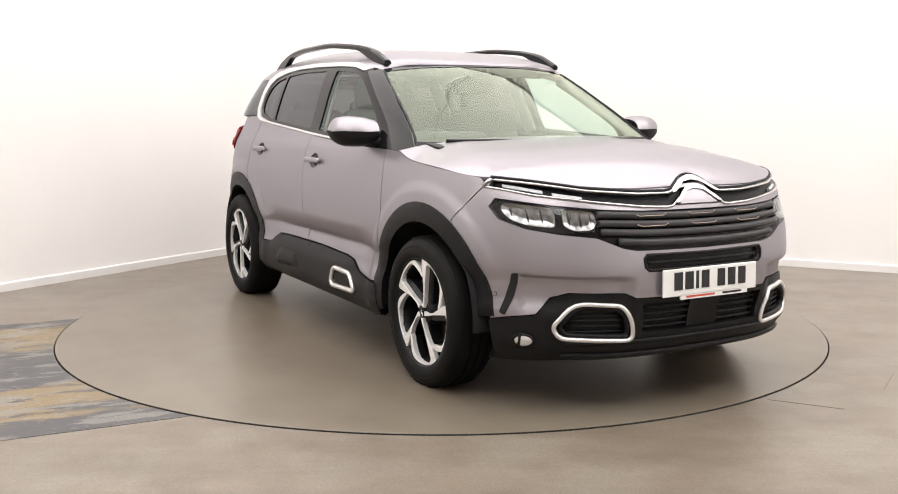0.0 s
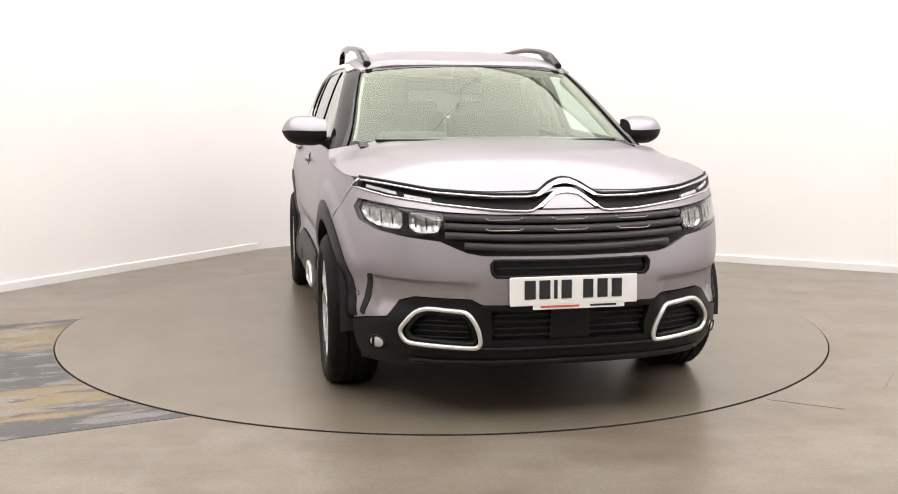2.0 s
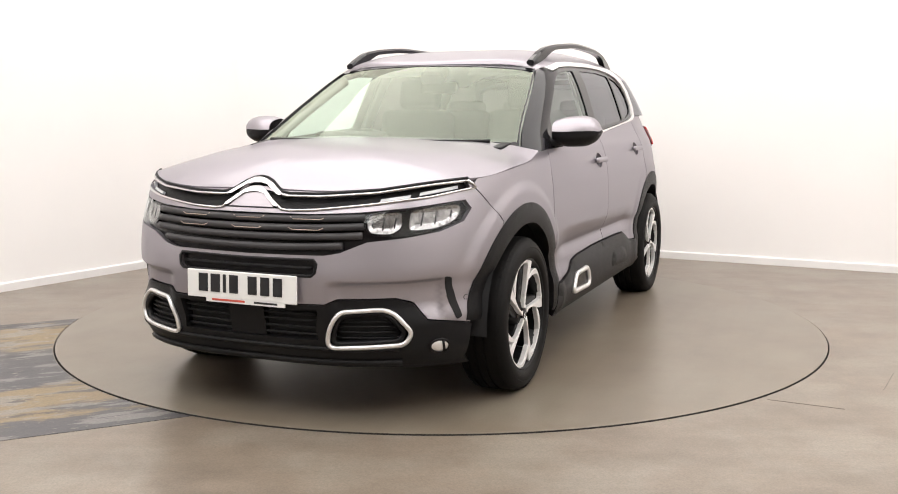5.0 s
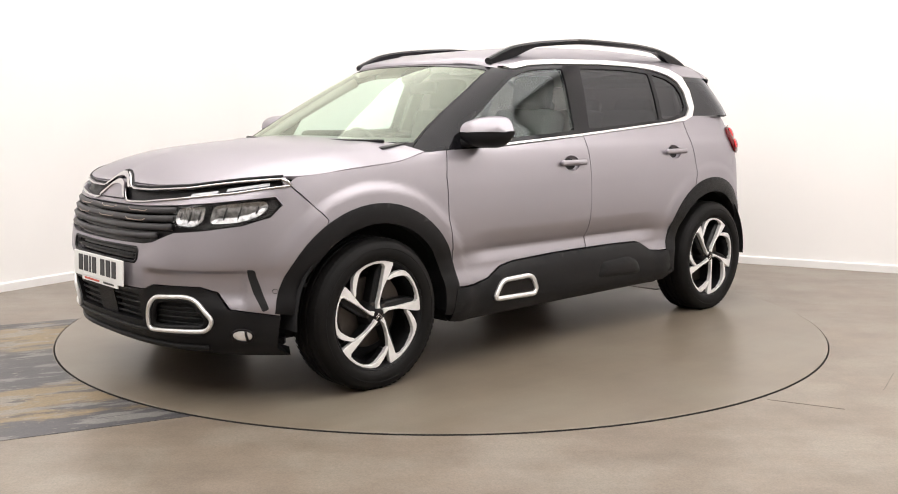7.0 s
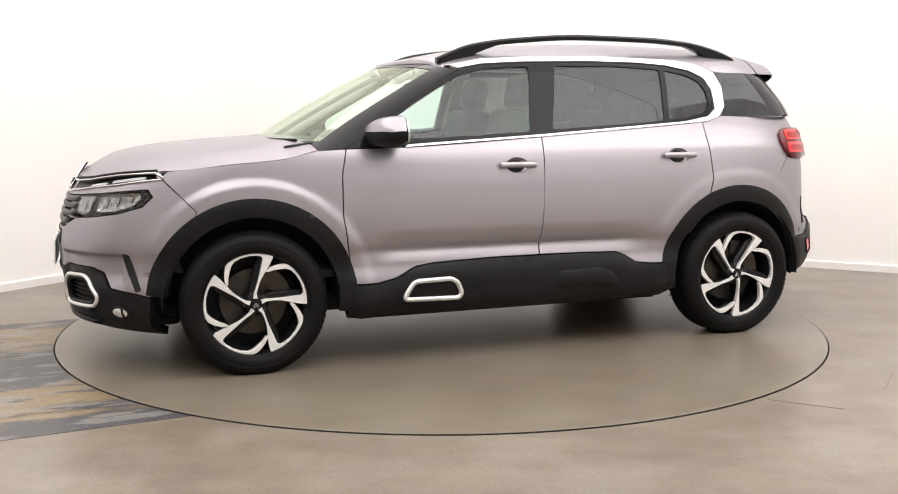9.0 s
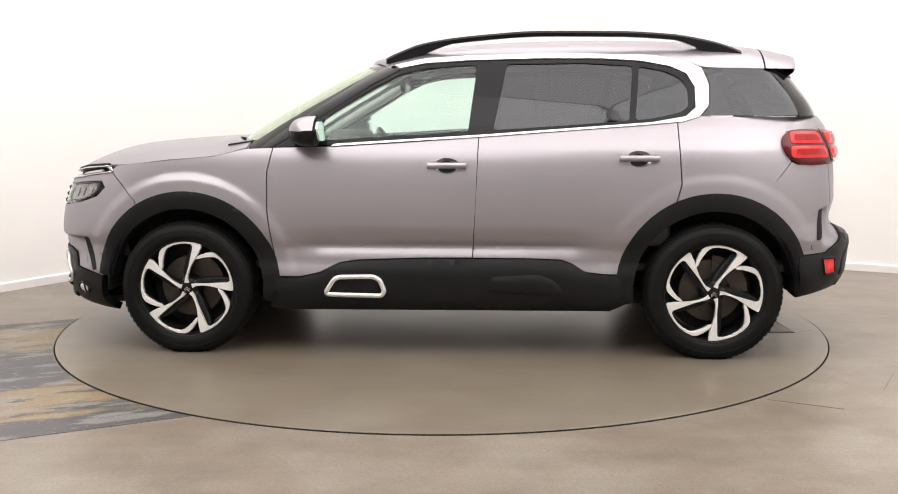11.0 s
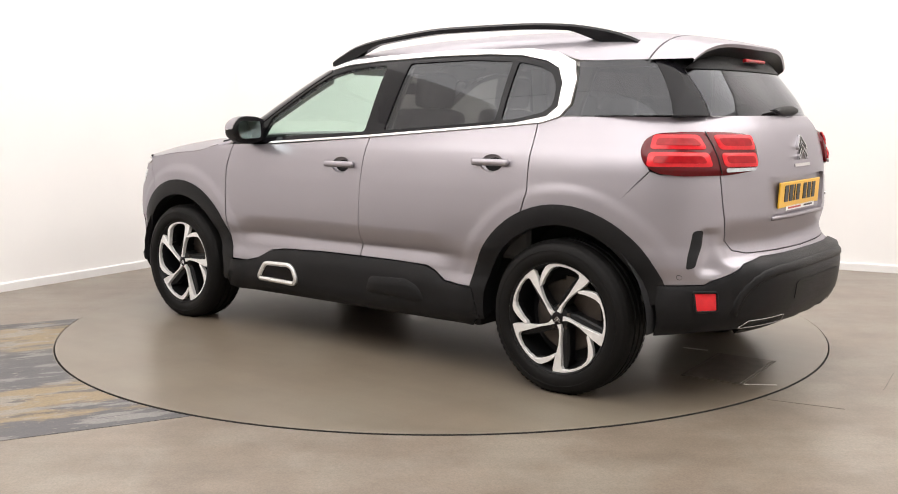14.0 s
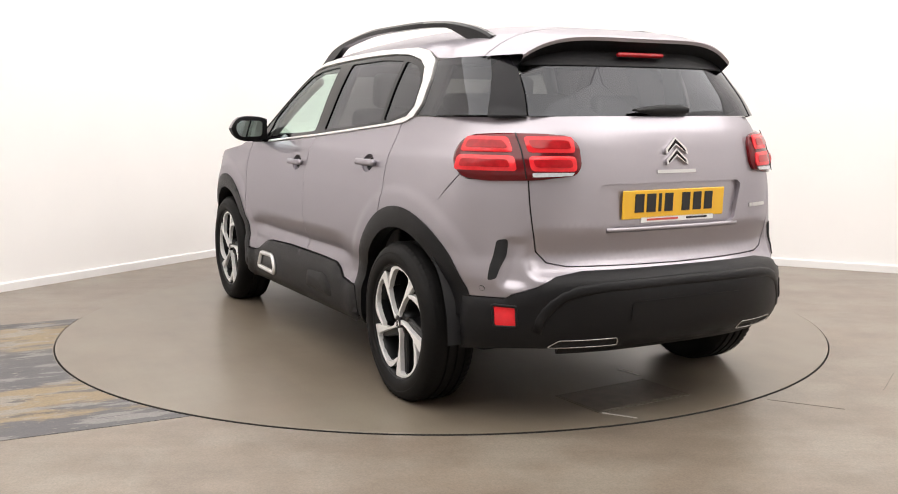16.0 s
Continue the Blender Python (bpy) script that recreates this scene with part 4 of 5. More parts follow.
RIDGE = [(0.625, 0.41), (0.615, 0.45), (0.60, 0.485), (0.575, 0.52), (0.54, 0.548), (0.49, 0.566), (0.42, 0.576), (0.30, 0.580), (0.15, 0.582), (0.0, 0.583)]
ridge = [(BODY.end(y, z, True), z) for y, z in RIDGE + [(-y, z) for y, z in reversed(RIDGE[:-1])]]
trim("cladding_ridge", BODY, ridge, 0.022, PLASTIC, rclad, off=0.020, flat=0.45, sides=10, closed=False, both=False)
panel("cladding_inset", BODY, on(BODY, mirror([(0, 0.525), (0.26, 0.522), (0.28, 0.512), (0.28, 0.448), (0.26, 0.438), (0, 0.438)]), "rear", 0.03), PLASTIC, rclad, off=0.027, depth=0.006, du=0.02, dz=0.02, both=False)
panel("lower_valance", BODY, full_rear(half_rear([(0, 0.40, "rear"), (0.30, 0.41, "rear"), (0.52, 0.45, "rear"), (0.52, 0.30, "rear"), (0, 0.30, "rear")])), PLASTIC, rclad, off=0.0, depth=0.03, both=False)
panel("rear_backing", BODY, full_rear(half_rear([(0, 1.20, "rear"), (0.6, 1.20, "rear"), (-1.80, 1.15, "side"), (-1.80, 0.60, "side"), (0, 0.50, "rear")])), DARK, off=-0.045, depth=0, du=0.05, dz=0.06, both=False)
SLIT_R = [(-1.920, 0.758), (-1.952, 0.764), (-1.951, 0.70), (-1.938, 0.606), (-1.908, 0.598), (-1.910, 0.67)]
panel("bumper_slit", BODY, on(BODY, SLIT_R, "side", 0.012, 0.012), DARK, off=0.003, depth=0.004, du=0.01, dz=0.02)
REFL = [(-1.930, 0.508), (-2.005, 0.508), (-2.010, 0.428), (-1.942, 0.424)]
refl = panel("rear_reflector", BODY, on(BODY, REFL, "side", 0.015, 0.008), RED_LENS, [rclad, rclad], "small red reflector lamp", off=0.026, depth=0.03, du=0.008, dz=0.012)
trim("reflector_rim", BODY, on(BODY, REFL, "side", 0.015, 0.008), 0.006, PLASTIC, refl, off=0.027)
EXH = [(0.580, 0.352), (0.548, 0.382), (0.325, 0.386), (0.312, 0.356)]
exh = panel("exhaust_trim", BODY, on(BODY, EXH, "rear", 0.02, 0.008), DARK, [rclad, rclad], off=0.020, depth=0.03, du=0.02, dz=0.012)
trim("exhaust_ring", BODY, on(BODY, EXH, "rear", 0.02, 0.008), 0.0026, CHROME, exh, "thin chrome exhaust surround", off=0.024)

# rear lamps
LAMP = [(-1.698, 1.090, "side"), (-1.704, 1.135, "side"), (-1.745, 1.162, "side"), (-1.85, 1.168, "side"), (0.55, 1.166, "rear"), (0.470, 1.158, "rear"), (0.438, 1.125, "rear"), (0.437, 1.045, "rear"),
        (0.462, 1.008, "rear"), (0.60, 0.990, "rear"), (-1.86, 0.986, "side"), (-1.775, 0.998, "side"), (-1.722, 1.035, "side")]


def lamp_outline(pts, r):
    """Corners on the body shell, rounded, as (u, z)."""
    q = [(BODY.side(a, z) * 1.5, z) if v == "side" else (BODY.end(a, z, True) * 1.5, z) for a, z, v in pts]
    return [(u / 1.5, z) for u, z in dense(rounded(q, r), 0.02)]


lamps = panel("tail_light", BODY, lamp_outline(LAMP, 0.03), RED_DARK, label="wraparound red tail light with four light blocks", off=0.012, depth=0.03, du=0.012, dz=0.014, bulge=0.012)
# four soft-cornered light blocks to a lamp, each a bright ring round a deeper red core
for xa, va, xb, vb in ((-1.735, "side", 0.655, "rear"), (0.615, "rear", 0.460, "rear")):
    for za, zb in ((1.090, 1.150), (1.022, 1.078)):
        blk = lamp_outline([(xa, za, va), (xa, zb, va), (xb, zb, vb), (xb, za, vb)], 0.018)
        cu, cz = sum(p[0] for p in blk) / len(blk), sum(p[1] for p in blk) / len(blk)
        core = [(cu + (u - cu) * 0.80, cz + (z - cz) * 0.50) for u, z in blk]
        panel("light_block", BODY, blk, RED_LENS, lamps, "bright red light block", off=0.0262, depth=0.004, du=0.01, dz=0.01, bulge=0.004)
        panel("light_core", BODY, core, RED_CORE, lamps, "deeper red core of the light block", off=0.0315, depth=0.001, du=0.01, dz=0.01)
panel("reverse_lamp", BODY, lamp_outline([(0.612, 1.000, "rear"), (0.612, 1.016, "rear"), (0.470, 1.018, "rear"), (0.480, 1.006, "rear")], 0.006), LAMP_WHITE, lamps, "narrow clear reversing lamp", off=0.027, depth=0.003, du=0.012, dz=0.008)
trim("lamp_split", BODY, [(BODY.end(0.632, z, True), z) for z in (0.995, 1.05, 1.10, 1.163)], 0.003, DARK, lamps, off=0.026, closed=False)

number_plate("rear_number_plate", YELLOW_PLATE, -2.109, 0.888, 180, 3, "yellow number plate with dark character bars")


def rear_chevron(z0, z1, thick):
    w = 0.055
    pts = [(-w, z0), (0, z1), (w, z0), (w, z0 - thick * 0.7), (0.0, z1 - thick), (-w, z0 - thick * 0.7)]
    panel("badge_chevron", BODY, on(BODY, pts, "rear", 0.015), CHROME, gate, "chrome chevron badge", off=0.014, depth=0.014, du=0.008, dz=0.01, both=False)
    core = [(-w * 0.80, z0 - thick * 0.12), (0, z1 - thick * 0.28), (w * 0.80, z0 - thick * 0.12), (w * 0.82, z0 - thick * 0.40), (0.0, z1 - thick * 0.74), (-w * 0.82, z0 - thick * 0.40)]
    panel("badge_core", BODY, on(BODY, core, "rear", 0.015), GLOSS_BLACK, gate, "black centre of the badge", off=0.0155, depth=0.001, du=0.008, dz=0.01, both=False)


rear_chevron(1.105, 1.150, 0.030)
rear_chevron(1.062, 1.107, 0.030)
panel("badge_bar", BODY, on(BODY, [(-0.10, 1.024), (0.10, 1.024), (0.10, 1.010), (-0.10, 1.010)], "rear", 0.02), CHROME, gate, "thin chrome badge bar", off=0.006, depth=0.006, both=False)
panel("badge_bar", BODY, on(BODY, [(-0.43, 0.868), (-0.57, 0.868), (-0.57, 0.852), (-0.43, 0.852)], "rear", 0.02), CHROME, gate, "thin chrome badge bar", off=0.006, depth=0.006, both=False)

# ---- bonnet ----
ZC = curve1([(1.00, 1.142), (1.37, 1.122), (1.60, 1.105), (1.77, 1.088), (1.90, 1.066), (2.00, 1.040), (2.08, 1.005), (2.14, 0.958)])


def bonnet_edge(k, n):
    """The edge from the nose's middle to the rear corner, k of n."""
    t = k / n
    if t < 0.45:
        y = 0.735 * (t / 0.45)
        z = curve1([(0, 0.972), (0.06, 0.966), (0.12, 0.945), (0.30, 0.942), (0.55, 0.956), (0.735, 0.984)])(y)
        return BODY.raw(BODY.end(y, z), z)
    xa = BODY.raw(BODY.end(0.735, 0.984), 0.984).x
    x = xa + (1.045 - xa) * (t - 0.45) / 0.55
    z = curve1([(0.90, 1.100), (0.965, 1.092), (1.05, 1.073), (1.21, 1.035), (1.46, 1.013), (1.74, 0.985), (1.95, 0.984)])(x)
    return BODY.raw(BODY.side(x, z), z)


def bonnet():
    n, m = 64, 22
    rows = []
    for k in range(n + 1):
        e = bonnet_edge(k, n)
        mx = 1.11 + (e.x - 1.045) / (2.15 - 1.045) * (1.90 - 1.11)
        row = []
        for j in range(m + 1):
            v = j / m
            x, y = e.x + (mx - e.x) * v ** 1.15, e.y * (1 - v)
            z = e.z + (ZC(x) - e.z) * (1 - (1 - v) ** 2.6)
            # raised shoulder that runs back to the screen pillars
            s = abs(y) / 0.80
            z += 0.005 * math.exp(-((s - 0.78) / 0.12) ** 2) * min(1, max(0, (2.0 - x) / 0.5)) * min(v * 6, 1)
            # low swellings over the hinges
            z += 0.009 * math.exp(-((x - 1.20) / 0.07) ** 2 - ((abs(y) - 0.56) / 0.09) ** 2)
            row.append((x, y, z))
        rows.append(row)
    vs, fs = [], []
    for sgn in (1, -1):
        base = len(vs)
        for row in rows:
            vs += [(x, sgn * y, z) for x, y, z in row]
        for k in range(n):
            for j in range(m):
                q = (base + k * (m + 1) + j, base + (k + 1) * (m + 1) + j, base + (k + 1) * (m + 1) + j + 1, base + k * (m + 1) + j + 1)
                fs.append(q if sgn > 0 else q[::-1])
    bm = bmesh.new()
    bv = [bm.verts.new(v) for v in vs]
    for q in fs:
        try:
            bm.faces.new([bv[i] for i in q])
        except ValueError:
            pass
    bmesh.ops.remove_doubles(bm, verts=bm.verts, dist=0.0005)
    rim = [e for e in bm.edges if e.is_boundary]
    ret = bmesh.ops.extrude_edge_only(bm, edges=rim)
    low = [g for g in ret["geom"] if isinstance(g, bmesh.types.BMVert)]
    for v in low:
        v.co = Vector((v.co.x - 0.006, v.co.y * 0.992, v.co.z - 0.015))
    bmesh.ops.recalc_face_normals(bm, faces=bm.faces)
    ob = part("bonnet", bm, PAINT, car, "", True)
    ob.data.set_sharp_from_angle(angle=radians(50))
    return ob


bonnet()
part("engine_bay_cover", box_bm(0.9, 1.3, 0.04, pose(1.45, 0, 0.93), 0.01, 1), DARK, car)
# scuttle with wipers at the foot of the screen
part("scuttle", box_bm(0.26, 1.42, 0.05, pose(1.05, 0, 1.085, 0, 8, 0), 0.012, 2), PLASTIC, car)
part("wing_filler", box_bm(0.24, 1.66, 0.03, pose(0.98, 0, 1.058, 0, 4, 0), 0.01, 2), PLASTIC, car)
for y0, y1 in ((0.05, 0.62), (-0.62, -0.05)):
    path = [CABIN.point(CABIN.end(y0 + (y1 - y0) * k / 6, 1.108), 1.108, 0.012) for k in range(7)]
    v, f = tube_mesh(path, 0.008, False, 6)
    mesh_part("wiper", v, f, PLASTIC, car, "", True)

# ---- cabin ----
G_EDGE = 0.700


def screen_shape(inset=0.0):
    pts = [(0.0, 1.532 - inset)]
    for k in range(1, 25):
        u = (G_EDGE - 0.012 - inset * 0.7) * k / 24
        pts.append((u, 1.532 - 0.034 * (k / 24) ** 2.2 - inset))
    pts += [(G_EDGE - 0.012 - inset * 0.7, 1.498 - inset - (0.428 - inset * 1.5) * k / 16) for k in range(1, 17)]
    b = pts[-1]
    pts += [(b[0] * (1 - k / 12), 1.07) for k in range(1, 13)]
    return pts


panel("windscreen_band", CABIN, full(screen_shape()), PILLAR, holes=[full([(u, max(z, 1.115)) for u, z in screen_shape(0.016)])], off=-0.003, depth=0.005, both=False)
ws = panel("windscreen", CABIN, full(screen_shape(0.010)), GLASS_SCREEN, label="clear curved windscreen", off=-0.005, depth=0, both=False)
WIN_FRONT_EDGE = [(0.255, 1.478), (0.39, 1.405), (0.529, 1.318), (0.66, 1.235), (0.78, 1.155), (0.885, 1.09)]
ap = [(G_EDGE, 1.492 - 0.435 * k / 20) for k in range(21)]
edge = []
for (xa, za), (xb, zb) in zip(WIN_FRONT_EDGE[::-1], WIN_FRONT_EDGE[::-1][1:]):
    edge += [(CABIN.side(xa + (xb - xa) * k / 5, za + (zb - za) * k / 5), za + (zb - za) * k / 5) for k in range(5)]
edge.append((CABIN.side(*WIN_FRONT_EDGE[0]), WIN_FRONT_EDGE[0][1]))
panel("screen_pillar", CABIN, ap + [(CABIN.side(0.95, 1.06), 1.06)] + edge, PILLAR, off=0.004, depth=0.02, du=0.02, dz=0.025)

DLO = [(0.91, 1.078), (0.885, 1.092), (0.78, 1.156), (0.66, 1.236), (0.529, 1.319), (0.39, 1.406), (0.255, 1.479), (0.12, 1.508), (-0.10, 1.522), (-0.50, 1.532), (-0.80, 1.530), (-1.00, 1.517),
       (-1.15, 1.488), (-1.225, 1.450), (-1.262, 1.385), (-1.264, 1.280), (-1.215, 1.238), (-1.05, 1.208), (-0.60, 1.174), (-0.16, 1.142), (0.525, 1.096)]
FRONT_WIN = [(0.690, 1.112), (0.645, 1.225), (0.520, 1.305), (0.385, 1.388), (0.250, 1.456), (0.12, 1.486), (-0.03, 1.498), (-0.150, 1.503), (-0.105, 1.158), (0.30, 1.134)]
REAR_WIN = [(-0.235, 1.166), (-0.305, 1.508), (-0.70, 1.512), (-0.955, 1.497), (-0.930, 1.214), (-0.6, 1.190)]
SMALL_WIN = [(-0.962, 1.217), (-0.988, 1.494), (-1.12, 1.468), (-1.195, 1.432), (-1.232, 1.375), (-1.234, 1.290), (-1.19, 1.256), (-1.05, 1.226)]
wins = [on(CABIN, w, "side", 0.03, r) for w, r in ((FRONT_WIN, 0.02), (REAR_WIN, 0.02), (SMALL_WIN, 0.02))]
panel("window_frame", CABIN, on(CABIN, DLO, "side"), PILLAR, holes=wins, off=0.0, depth=0.03, du=0.02, dz=0.025)
panel("front_side_window", CABIN, wins[0], GLASS_CLEAR, label="clear side window", off=-0.006, depth=0, bulge=1e-5)
panel("rear_side_window", CABIN, wins[1], GLASS_TINT, label="dark tinted side window", off=-0.006, depth=0, bulge=1e-5)
panel("small_side_window", CABIN, wins[2], GLASS_TINT, label="dark tinted side window", off=-0.006, depth=0, bulge=1e-5)
BAND_OUT = [(0.60, 1.082), (-0.16, 1.129), (-0.6, 1.161), (-1.0, 1.191), (-1.2, 1.208), (-1.285, 1.234), (-1.332, 1.290), (-1.336, 1.40), (-1.305, 1.482), (-1.2, 1.526), (-1.05, 1.549),
            (-0.6, 1.561), (-0.1, 1.549), (0.12, 1.534), (0.285, 1.500)]
BAND_IN = [(0.255, 1.484), (0.12, 1.511), (-0.10, 1.525), (-0.50, 1.535), (-0.80, 1.533), (-1.00, 1.520), (-1.15, 1.491), (-1.228, 1.453), (-1.266, 1.386), (-1.268, 1.279), (-1.217, 1.235), (-1.05, 1.205),
           (-0.60, 1.171), (-0.16, 1.139), (0.58, 1.093)]
panel("chrome_band", CABIN, on(CABIN, BAND_OUT + BAND_IN, "side"), SATIN, off=0.008, depth=0.014, du=0.012, dz=0.014, label="satin chrome window surround")
QG = [(-1.300, 1.240), (-1.342, 1.290), (-1.346, 1.40), (-1.322, 1.482), (-1.50, 1.486), (-1.700, 1.482), (-1.770, 1.40), (-1.850, 1.242)]
panel("quarter_window", CABIN, on(CABIN, QG, "side"), GLASS_TINT, label="dark tinted quarter window", off=0.0, depth=0, bulge=1e-5)
# tailgate glass with black pillars at its sides
def rear_glass(ya, yb, z0, z1):
    out = []
    for k in range(13):
        t = k / 12
        out.append((CABIN.end(ya + (yb - ya) * t, z0 + (z1 - z0) * t, True), z0 + (z1 - z0) * t))
    return out


gl_edge = rear_glass(0.585, 0.545, 1.238, 1.44)
panel("rear_window", CABIN, full_rear([(3.0, 1.238)] + [(3 - (3 - gl_edge[0][0]) * k / 10, 1.238) for k in range(1, 10)] + gl_edge + [(3 - (3 - gl_edge[-1][0]) * k / 10, 1.44) for k in range(9, 0, -1)] + [(3.0, 1.44)]),
      GLASS_TINT, label="dark tinted tailgate window", off=0.0, depth=0, both=False, bulge=1e-5)
pil = [(CABIN.side(-1.805, 1.240), 1.240), (CABIN.side(-1.725, 1.40), 1.40), (CABIN.side(-1.650, 1.492), 1.492), (CABIN.end(0.54, 1.492, True), 1.492)] + list(reversed(rear_glass(0.590, 0.550, 1.240, 1.44)))
panel("rear_pillar", CABIN, pil, PILLAR, off=0.003, depth=0.02, du=0.02, dz=0.02)
top = rear_glass(0.56, 0.55, 1.442, 1.52)
panel("spoiler_underside", CABIN, full_rear([(3.0, 1.442)] + [(3 - (3 - top[0][0]) * k / 10, 1.442) for k in range(1, 10)] + top + [(3.0, 1.52)]), PLASTIC, off=0.004, depth=0.01, both=False)

# roof
ZR = curve1([(-1.95, 1.548), (-1.70, 1.606), (-1.3, 1.646), (-0.8, 1.658), (-0.3, 1.646), (0.1, 1.612), (0.32, 1.572), (0.48, 1.534)])
ZRE = curve1([(-1.92, 1.488), (-1.65, 1.484), (-1.34, 1.488), (-1.305, 1.494), (-1.2, 1.528), (-1.05, 1.551), (-0.6, 1.563), (-0.1, 1.551), (0.12, 1.536), (0.285, 1.504), (0.42, 1.498)])


def roof_row(x, m=28, bow=0.0, squeeze=1.0):
    z0 = ZRE(x)
    ye = abs(CABIN.raw(CABIN.side(max(x, -1.62), z0), z0).y) * squeeze
    row = []
    for j in range(-m, m + 1):
        s = j / m
        xx = x + bow * (1 - s * s)
        row.append(Vector((xx, ye * s, z0 + (ZR(xx) - z0) * (1 - abs(s) ** 4.2))))
    return row


def loft(rows):
    vs, fs = [], []
    n = len(rows[0])
    for r in rows:
        vs += r
    for i in range(len(rows) - 1):
        for j in range(n - 1):
            fs.append((i * n + j, i * n + j + 1, (i + 1) * n + j + 1, (i + 1) * n + j))
    return vs, fs


rows = []
for k in range(45):
    t = k / 44
    x = 0.305 - t * (1.640 + 0.305)
    rows.append(roof_row(x, bow=0.167 * max(0, 1 - t * 3) - 0.03 * max(0, t * 4 - 3)))
v, f = loft([[p + Vector((0.010, 0, -0.024)) for p in rows[0]], [p + Vector((0.006, 0, -0.006)) for p in rows[0]]] + rows)
mesh_part("roof", v, f, PAINT, car, "", True)
v, f = loft([[p + Vector((0, 0, -0.03)) for p in r] for r in rows])
mesh_part("headlining", v, f, HEADLINER, car, "", True)
# spoiler over the tailgate glass
rows = []
for k in range(9):
    t = k / 8
    rows.append([p for p in roof_row(-1.648 - 0.165 * t, bow=-0.03 - 0.045 * t, squeeze=1 - 0.12 * t)])
lip0 = [p + Vector((-0.005, 0, -0.006)) for p in rows[-1]]
lipr = [p + Vector((0.002, 0, -0.020)) for p in rows[-1]]
und = [p + Vector((0.10, 0, -0.090)) for p in rows[-1]]
v, f = loft(rows + [lip0, lipr])
mesh_part("spoiler", v, f, PAINT, car, "silver roof spoiler", True, 40)
v, f = loft([lipr, und])
mesh_part("spoiler_base", v, f, PLASTIC, car, "", True, 40)
part("brake_light", box_bm(0.02, 0.24, 0.016, pose(-1.868, 0, 1.492, 0, 20, 0), 0.004, 1), RED_CORE, car, "slim red high-level brake light")
wv, wf = [], []
for k in range(15):
    t = k / 14
    y, hz = 0.150 - 0.27 * t, 0.004 + 0.020 * (1 - (1 - min(t * 1.6, 1)) ** 2) * (1 - max(0, t - 0.88) * 4)
    for q in range(10):
        a = 2 * math.pi * q / 10
        wv.append((-2.028 + 0.018 * math.cos(a), y, 1.262 + hz * math.sin(a)))
for k in range(14):
    for q in range(10):
        r = (q + 1) % 10
        wf.append((k * 10 + q, k * 10 + r, k * 10 + 10 + r, k * 10 + 10 + q))
wf += [tuple(range(10)), tuple(range(140, 150))]
mesh_part("rear_wiper", wv, wf, PLASTIC, car, "", True, 50)

# roof rails
RAIL = curve1([(-1.54, 1.578), (-1.48, 1.603), (-1.36, 1.636), (-1.16, 1.668), (-0.90, 1.681), (-0.50, 1.683), (-0.13, 1.660), (0.14, 1.622), (0.29, 1.568), (0.34, 1.545)])
RAIL_Y = curve1([(-1.54, 0.52), (-0.5, 0.585), (0.34, 0.565)])
for sgn in (1, -1):
    top_l, vs, fs = [], [], []
    K = 48
    for k in range(K + 1):
        x = 0.34 - 1.88 * k / K
        z = RAIL(x)
        zb = ZRE(x) + (ZR(x) - ZRE(x)) * (1 - min(1, RAIL_Y(x) / 0.66) ** 4.2)
        foot = max(0.0, 1 - max(0.0, min(x + 1.54, 0.34 - x) - 0.20) / 0.14)
        h = 0.030 + min(0.030, max(0.0, z - zb - 0.012)) * foot
        hw = 0.019
        y = RAIL_Y(x)
        for dy, dz in ((-hw, -h), (hw, -h), (hw + 0.003, -0.010), (hw * 0.6, 0.0), (-hw * 0.6, 0.0), (-hw - 0.003, -0.010)):
            vs.append((x, sgn * (y + dy), z + dz))
    for k in range(K):
        for j in range(6):
            a, b = k * 6 + j, k * 6 + (j + 1) % 6
            q = (a, b, b + 6, a + 6)
            fs.append(q[::-1] if sgn > 0 else q)
    fs += [tuple(range(6)), tuple(range(K * 6, K * 6 + 6))[::-1]]
    mesh_part("roof_rail", vs, fs, PILLAR, car, "black roof rail", True, 35)


